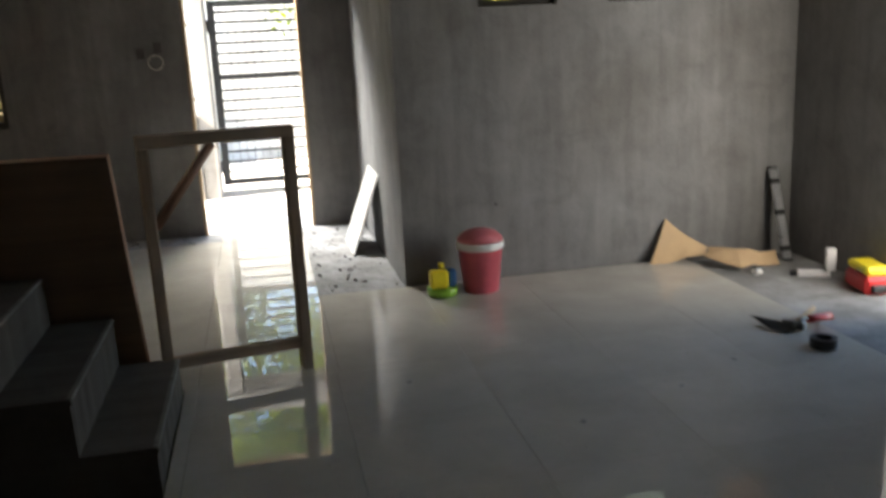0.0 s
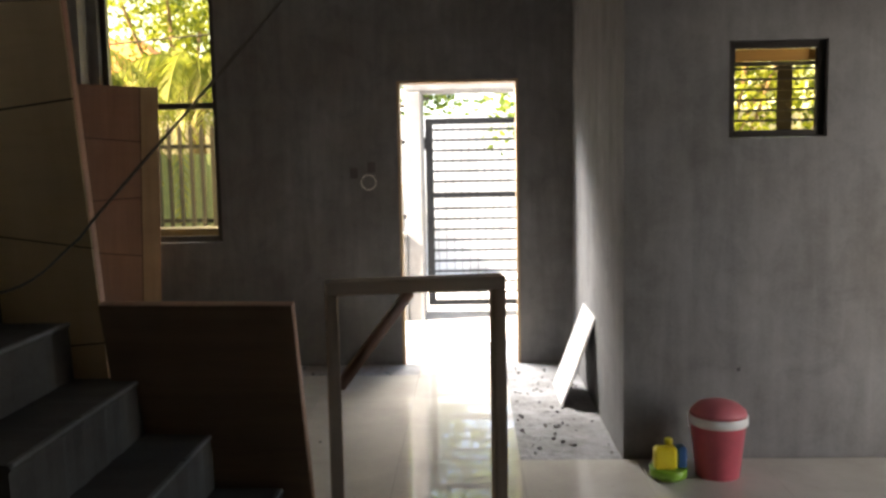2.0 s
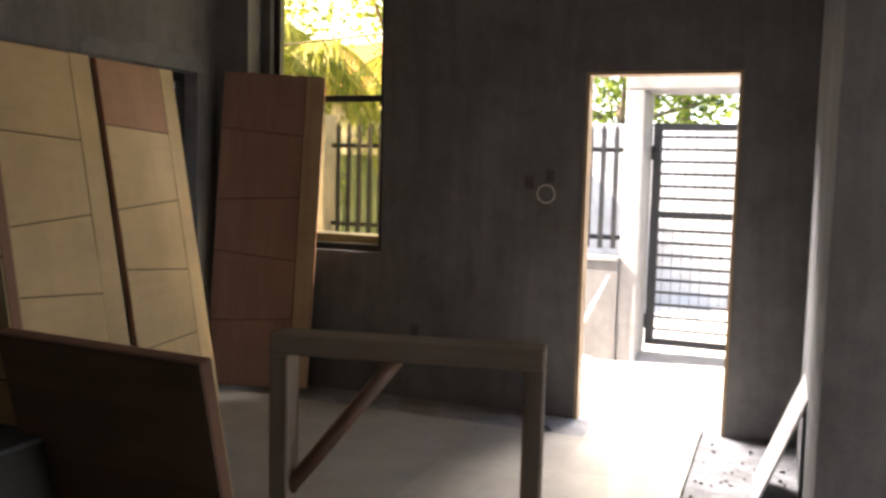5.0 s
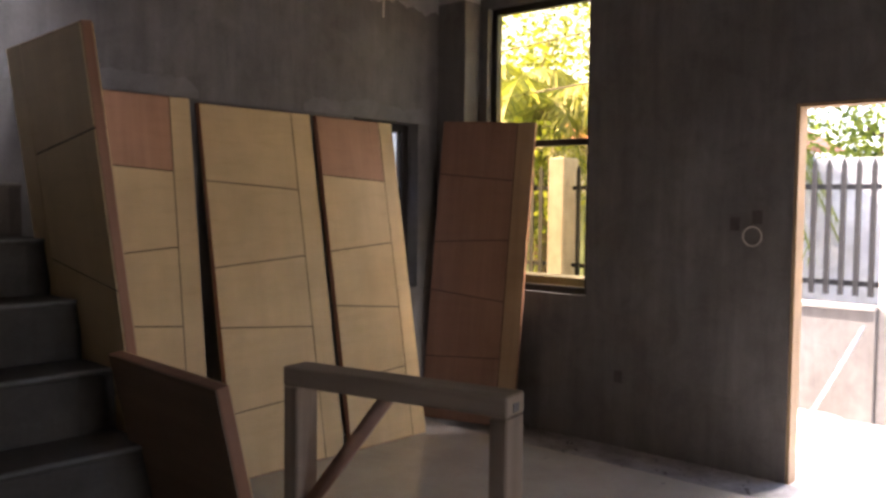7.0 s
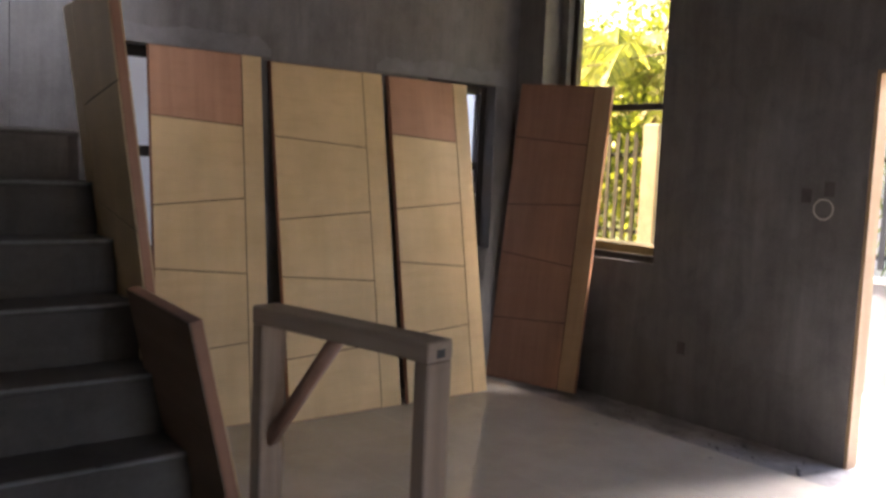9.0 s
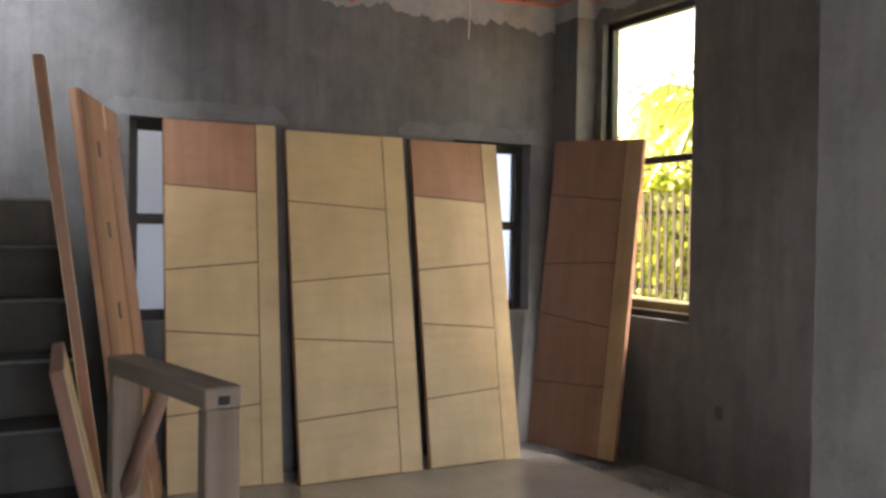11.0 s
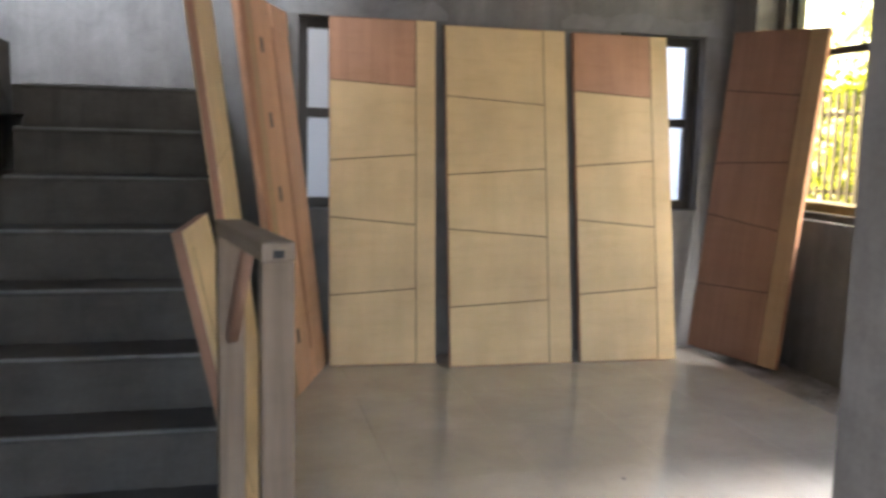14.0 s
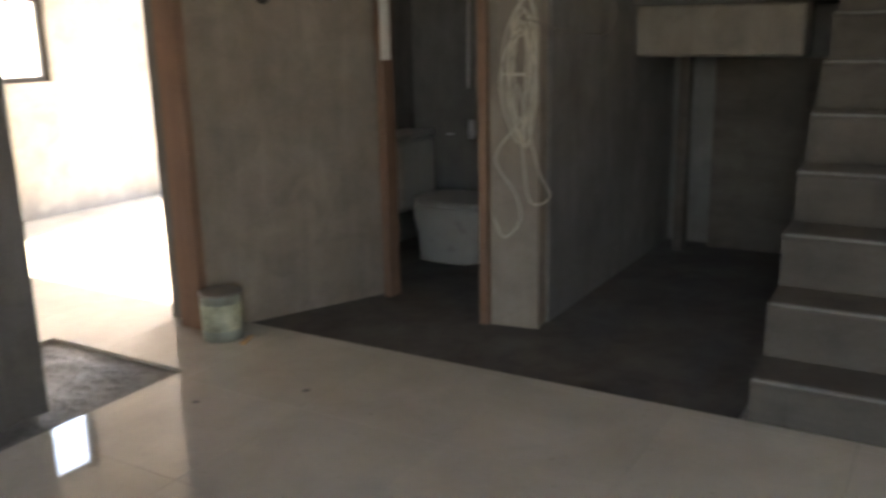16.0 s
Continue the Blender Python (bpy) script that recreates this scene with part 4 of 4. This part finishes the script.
hammer = thing("hammer", pose(2.95, -3.6, 0.003, 0, 0, 32), "worn hammer with a wooden handle on the floor", "hammer")
part("head", box(-0.045, -0.012, -0.055, 0.055, 0.0, 0.034, 0.006), STEEL, hammer, "worn steel head")
part("handle", tube([(-0.011, 0, 0.018), (0.06, 0.0, 0.026), (0.12, 0.0, 0.036), (0.18, 0.0, 0.046)], 0.013, 8), JAMBWOOD, hammer, "pale wooden handle")
tape = thing("tape_roll", pose(2.9, -3.88, 0.0), "black roll of tape lying on the tiles", "tape roll")
bm = bmesh.new()
n = 26
pf = [(0.035, 0), (0.058, 0), (0.06, 0.003), (0.06, 0.042), (0.058, 0.045), (0.035, 0.045)]
rings = [[bm.verts.new((r * math.cos(2 * math.pi * i / n), r * math.sin(2 * math.pi * i / n), z)) for r, z in pf] for i in range(n)]
for i in range(n):
    a, b = rings[i], rings[(i + 1) % n]
    for k in range(6):
        bm.faces.new((a[k], b[k], b[(k + 1) % 6], a[(k + 1) % 6]))
part("roll", bm, BLACKP, tape)
brk = thing("white_bracket", pose(3.64, -2.775, -0.028, 0, 0, -28), "white plastic angle bracket on the screed", "bracket")
part("foot", box(-0.12, 0.06, -0.03, 0.03, 0, 0.035, 0.005), WHITEP, brk)
part("upright", box(0.03, 0.085, -0.03, 0.03, 0.036, 0.17, 0.006), WHITEP, brk)
part("tip", box(-0.16, -0.121, -0.025, 0.025, 0.0, 0.03, 0.005), BLACKP, brk)
drill = thing("toolbox", pose(3.72, -3.1, -0.028, 0, 0, 78), "red and yellow plastic tool case on the floor", "tool case")
part("body", box(-0.13, 0.13, -0.08, 0.08, 0, 0.1, 0.02), REDP, drill)
part("lid", box(-0.11, 0.13, -0.07, 0.07, 0.101, 0.15, 0.015), YELLOW, drill, "yellow lid")
part("latch", box(-0.16, -0.12, -0.05, 0.05, 0.02, 0.06, 0.008), BLACKP, drill)

loose = solo("loose_tile", box(-0.28, 0.28, 0, 0.011, 0, 0.6, 0.002), PAINTWHITE, Matrix(((0, math.cos(0.36), -math.sin(-0.36), 1.075), (-1, 0, 0, -0.9), (0, -math.sin(0.36), math.cos(0.36), -0.02), (0, 0, 0, 1))),
             "white glazed floor tile leaning against the return wall", "tile")
# wire loops and holes on the walls
loop = solo("wire_loop", tube([(0.055 * math.cos(a), 0, 0.055 * math.sin(a)) for a in [i * 0.33 for i in range(20)]], 0.004), WHITEWIRE, pose(-0.22, -0.012, 1.36), "pale loop of wire at a wall box", "wire")
box1 = solo("outlet_box", box(-0.03, 0.03, -0.003, 0.03, -0.04, 0.04, 0.004), SHADEBROWN, pose(-0.33, 0.0, 1.43), "dark recessed electrical box", "outlet box")
copy_thing(box1, pose(-0.2, 0.0, 1.47))
copy_thing(box1, pose(-1.08, 0.0, 0.43))
solo("wall_hole", lathe([(0.009, 0), (0.009, 0.006), (0.006, 0.008)], 10), BLACKP, pose(1.855, YR + 0.004, 0.45, 90), "small dark hole in the plaster", "hole")
# conduit run under the ceiling
cond = thing("conduit", Matrix(), "orange-red electrical conduit below the ceiling", "conduit")
ZP = 3.03
part("run_west", tube(smooth_line([(XW + 0.02, -2.32, 3.0), (XW + 0.02, -1.8, 3.0), (XW + 0.02, -1.0, 3.05), (XW + 0.02, -0.22, 3.09), (XW + 0.05, -0.187, 3.09), (-2.25, -0.187, 3.09)], 6), 0.011, 8), REDPIPE, cond)
part("run_front", tube(smooth_line([(-2.25, -0.187, 3.09), (-2.2, -0.02, 3.09), (-1.8, -0.02, 3.085), (-1.3, -0.02, 3.075), (-1.24, -0.03, 3.1), (-1.22, -0.04, H)], 6), 0.011, 8), REDPIPE, cond)
part("riser", tube(smooth_line([(XW + 0.02, -2.32, 3.0), (XW + 0.02, -2.36, 3.02), (XW + 0.03, -2.3, 3.12), (XW + 0.04, -2.24, H)], 6), 0.011, 8), REDPIPE, cond)
for dy in (-0.05, 0.05):
    part("drop", tube(smooth_line([(XW + 0.02, -1.76 + dy, 3.0), (XW + 0.022, -1.77 + dy, 2.94), (XW + 0.012, -1.8 + dy, 2.9)], 5), 0.011, 8), REDPIPE, cond)
solo("junction_box", box(0, 0.045, -0.06, 0.06, -0.05, 0.05, 0.006), BARE, pose(XW + 0.004, -1.76, 3.03), "mortar-covered grey junction box on the conduit", "junction box")


def hang(points, mat_, label, r=0.006):
    solo("ceiling_wire", tube(smooth_line(points, 7), r, 6), mat_, Matrix(), label, "wire", "wires below the ceiling")


hang([(-2.2, -2.75, H), (-2.2, -2.68, 3.08), (-2.2, -2.5, 3.02), (-2.2, -2.35, 3.06), (-2.2, -2.3, H)], BLACKWIRE, "black cable looping below the ceiling", 0.012)
hang([(-2.3, -2.3, H), (-2.3, -2.29, 3.1), (-2.3, -2.31, 3.02)], BLACKWIRE, "black wire end below the ceiling")
hang([(-2.0, -1.6, H), (-2.02, -1.45, 3.15), (-2.05, -1.3, 3.03)], BLACKWIRE, "black stiff wire poking from the ceiling", 0.008)
hang([(-2.1, -1.13, H), (-2.1, -1.1, 3.12), (-2.1, -1.13, 3.03), (-2.1, -1.16, 3.1)], BLACKWIRE, "black cable end below the ceiling", 0.009)
hang([(-2.1, -1.12, 3.03), (-2.1, -1.125, 2.85), (-2.1, -1.13, 2.66)], WHITEWIRE, "white cord hanging from the ceiling", 0.005)
hang([(-2.2, -0.66, H), (-2.2, -0.655, 3.1), (-2.2, -0.66, 2.98)], BLACKWIRE, "thin black wire below the ceiling", 0.005)
hang([(-2.2, -0.5, H), (-2.2, -0.48, 3.1), (-2.2, -0.44, 3.04), (-2.2, -0.4, 3.1), (-2.2, -0.46, H)], BLACKWIRE, "black loop of cable below the ceiling", 0.009)
hang([(-1.9, -0.2, H), (-1.85, -0.25, 3.2), (-1.5, -0.3, 3.22), (-1.3, -0.2, H)], BLACKWIRE, "black cable sagging below the ceiling", 0.006)
# ---- rear corner ----
coil = thing("cable_coil", Matrix(), "coil of white cable hanging on the wall pier", "cable")
rnd = random.Random(4)
for k in range(7):
    w, h = 0.035 + 0.05 * rnd.random(), 0.2 + 0.12 * rnd.random()
    cy, cz, ph = -5.51 + rnd.uniform(-0.025, 0.025), 1.14 + rnd.uniform(-0.06, 0.03), rnd.uniform(0, 6)
    part("strand", tube([(-0.455 + 0.004 * k, cy + w * math.sin(a) + 0.018 * math.sin(2 * a + ph), cz + h * math.cos(a) + 0.01 * math.sin(3 * a + ph)) for a in [i * 2 * math.pi / 30 for i in range(31)]], 0.0042, 6), OLDWIRE, coil)
for pts in ([(-0.45, -5.52, 1.1), (-0.44, -5.42, 0.75), (-0.44, -5.36, 0.62), (-0.44, -5.46, 0.6), (-0.44, -5.5, 0.9)],
            [(-0.44, -5.5, 0.95), (-0.43, -5.62, 0.78), (-0.43, -5.52, 0.62), (-0.43, -5.5, 0.5), (-0.43, -5.58, 0.42), (-0.43, -5.63, 0.5)],
            [(-0.44, -5.5, 1.38), (-0.42, -5.42, 1.36), (-0.36, -5.3, 1.33), (-0.25, -5.06, 1.31), (-0.17, -4.985, 1.378), (-0.118, -4.98, 1.435), (0.01, -4.965, 1.576), (0.146, -4.951, 1.726), (0.3, -4.94, 1.9), (0.5, -4.93, 2.12)]):
    part("strand", tube(smooth_line(pts, 7), 0.0027 if len(pts) > 6 else 0.004, 6), GREYWIRE if len(pts) > 6 else OLDWIRE, coil)
part("tie", box(-0.47, -0.41, -5.57, -5.46, 1.14, 1.15), OLDWIRE, coil)
solo("pvc_pipe", tube([(0, 0, 0), (0, 0, 0.9)], 0.025, 10), WHITEP, pose(-0.6, -6.31, 1.2), "white plastic pipe standing against the washroom jamb", "pipe")
wc = thing("toilet", pose(-1.45, -6.45, -0.028), "dusty white ceramic toilet in the dark washroom", "toilet")


def rounded_loft(rings, n=26, power=3.0):
    """A rounded block lofted through rings of (z, half width, back, front)."""
    bm = bmesh.new()
    loops = []
    for z, w, y0, y1 in rings:
        row = []
        for i in range(n):
            a = 2 * math.pi * i / n
            c, d = math.cos(a), math.sin(a)
            row.append(bm.verts.new((w * math.copysign(abs(c) ** (2 / power), c), (y0 + y1) / 2 + (y1 - y0) / 2 * math.copysign(abs(d) ** (2 / power), d), z)))
        loops.append(row)
    for p, q in zip(loops, loops[1:]):
        for i in range(n):
            bm.faces.new((p[i], p[(i + 1) % n], q[(i + 1) % n], q[i])).smooth = True
    bm.faces.new(loops[0][::-1])
    bm.faces.new(loops[-1])
    return bm


part("bowl", rounded_loft([(0.0, 0.12, -0.2, 0.2), (0.03, 0.115, -0.2, 0.2), (0.16, 0.13, -0.21, 0.24), (0.28, 0.185, -0.22, 0.33), (0.34, 0.2, -0.22, 0.36), (0.36, 0.195, -0.22, 0.355)]), CERAMIC, wc)
part("seat", rounded_loft([(0.362, 0.2, -0.2, 0.37), (0.37, 0.208, -0.205, 0.38), (0.39, 0.208, -0.205, 0.38), (0.4, 0.19, -0.19, 0.36)]), CERAMIC, wc)
tk = part("tank", box(-0.21, 0.21, -0.45, -0.225, 0.3, 0.74, 0.03), CERAMIC, wc)
part("lid", box(-0.215, 0.215, -0.455, -0.22, 0.7405, 0.765, 0.008), CERAMIC, tk)
part("flush_button", lathe([(0.02, 0.7655), (0.02, 0.772)], 12), ALU, tk)
wp = thing("water_pipe", pose(-1.878, -6.56, 0), "thin pale water pipe with a chrome valve on the washroom wall", "water pipe")
part("pipe", tube([(0, 0, 0.98), (0.004, 0.01, 1.4), (0, 0.02, 1.9)], 0.009, 8), WHITEP, wp)
part("valve", rounded_loft([(0.66, 0.012, 0.0, 0.04), (0.7, 0.02, -0.005, 0.05), (0.78, 0.014, 0.0, 0.04)], 12, 2.0), ALU, wp, "chrome valve")
can = thing("paint_can", pose(0.305, -6.64, 0.0), "stained grey tin paint can by the jamb", "paint can")
part("body", lathe([(0.088, 0), (0.09, 0.004), (0.09, 0.2), (0.093, 0.205), (0.09, 0.21)]), TIN, can)
part("label", lathe([(0.0905, 0.05), (0.0915, 0.052), (0.0915, 0.168), (0.0905, 0.17)]), CANLABEL, can, "pale stained paper label")
part("rim", lathe([(0.094, 0.2105), (0.095, 0.217), (0.085, 0.218)]), STEEL, can)
solo("wood_scrap", box(-0.05, 0.05, -0.012, 0.012, 0, 0.015, 0.003), PLYBOARD, pose(0.3, -6.5, 0.0, 0, 0, 20), "short yellow scrap of wood on the tiles", "scrap")
solo("round_socket", lathe([(0.03, 0), (0.035, 0.02), (0.02, 0.03)], 12), BLACKP, pose(-0.1, -6.64, 1.5, -90, 0, -26.8), "dark round wall fitting", "fitting")
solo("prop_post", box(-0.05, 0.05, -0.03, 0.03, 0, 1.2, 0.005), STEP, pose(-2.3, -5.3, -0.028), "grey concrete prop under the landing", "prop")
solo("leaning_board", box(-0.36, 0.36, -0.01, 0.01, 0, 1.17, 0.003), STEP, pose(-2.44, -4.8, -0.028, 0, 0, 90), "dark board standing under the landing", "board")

# crumbs and offcuts on the floor
rnd = random.Random(21)
for k, (x, y) in enumerate([(1.04, -3.7), (2.45, -3.9), (2.1, -4.1), (0.9, -6.2), (-1.2, -0.62), (-0.45, -0.55), (1.6, -4.3), (0.62, -5.9), (-0.3, -1.9)]):
    bm = bmesh.new()
    bmesh.ops.create_icosphere(bm, subdivisions=1, radius=0.016)
    for v in bm.verts:
        v.co *= rnd.uniform(0.5, 1.2)
        v.co.z = abs(v.co.z) * 0.6
    solo("mortar_crumb", bm, ROUGH, pose(x, y, 0.0 if -3.0 < x else 0.0), "small crumb of mortar on the floor", "crumb", "crumbs on the floor")
# loose bits on the untiled strips
bm = bmesh.new()
for k in range(90):
    x, y = (rnd.uniform(0.79, 1.27), rnd.uniform(-2.1, -0.05)) if k < 60 else (rnd.uniform(-2.2, 0.1), rnd.uniform(-0.4, -0.04))
    r = rnd.uniform(0.004, 0.012)
    add_box(bm, -r, r, -r * 0.8, r * 0.8, -r * 0.5, r * 0.5, 0.0, pose(x, y, -0.018 + r * 0.3, rnd.uniform(0, 360), rnd.uniform(0, 360), 0))
tagged(solo("rubble", bm, SCREED2, Matrix(), "grey mortar rubble on the untiled strips", "rubble"), kind="stuff")

# ---- floor tiles ----
floor = tagged(thing("floor", Matrix(), "polished cream porcelain floor tiles, dusty in places", "floor"), kind="structure")
REGIONS = [(-2.46, 0.15, -3.47, -0.42), (0.15, 0.765, -3.47, 0.12), (0.765, 3.08, -3.47, -2.2), (0.095, 3.08, -6.49, -3.47), (0.095, 0.68, -9.84, -6.49), (-2.5, 0.095, -9.84, -6.99), (0.68, 3.08, -9.84, -7.34)]
GX, GY, T, GAP = 0.15, -0.42, 0.6, 0.001
meshes = {}
for x0, x1, y0, y1 in REGIONS:
    xs = sorted({x0, x1, *[GX + T * i for i in range(-6, 7) if x0 + 0.02 < GX + T * i < x1 - 0.02]})
    ys = sorted({y0, y1, *[GY + T * i for i in range(-18, 3) if y0 + 0.02 < GY + T * i < y1 - 0.02]})
    for a, b in zip(xs, xs[1:]):
        for c, d in zip(ys, ys[1:]):
            key = (round(b - a, 3), round(d - c, 3))
            if key not in meshes:
                w, h = (b - a) / 2 - GAP / 2, (d - c) / 2 - GAP / 2
                meshes[key] = mesh_of(box(-w, w, -h, h, -0.02, 0.0, 0.0005), "tile", TILE)
            t = new("tile", meshes[key])
            t.parent = floor
            t.location = ((a + b) / 2, (c + d) / 2, 0.0)
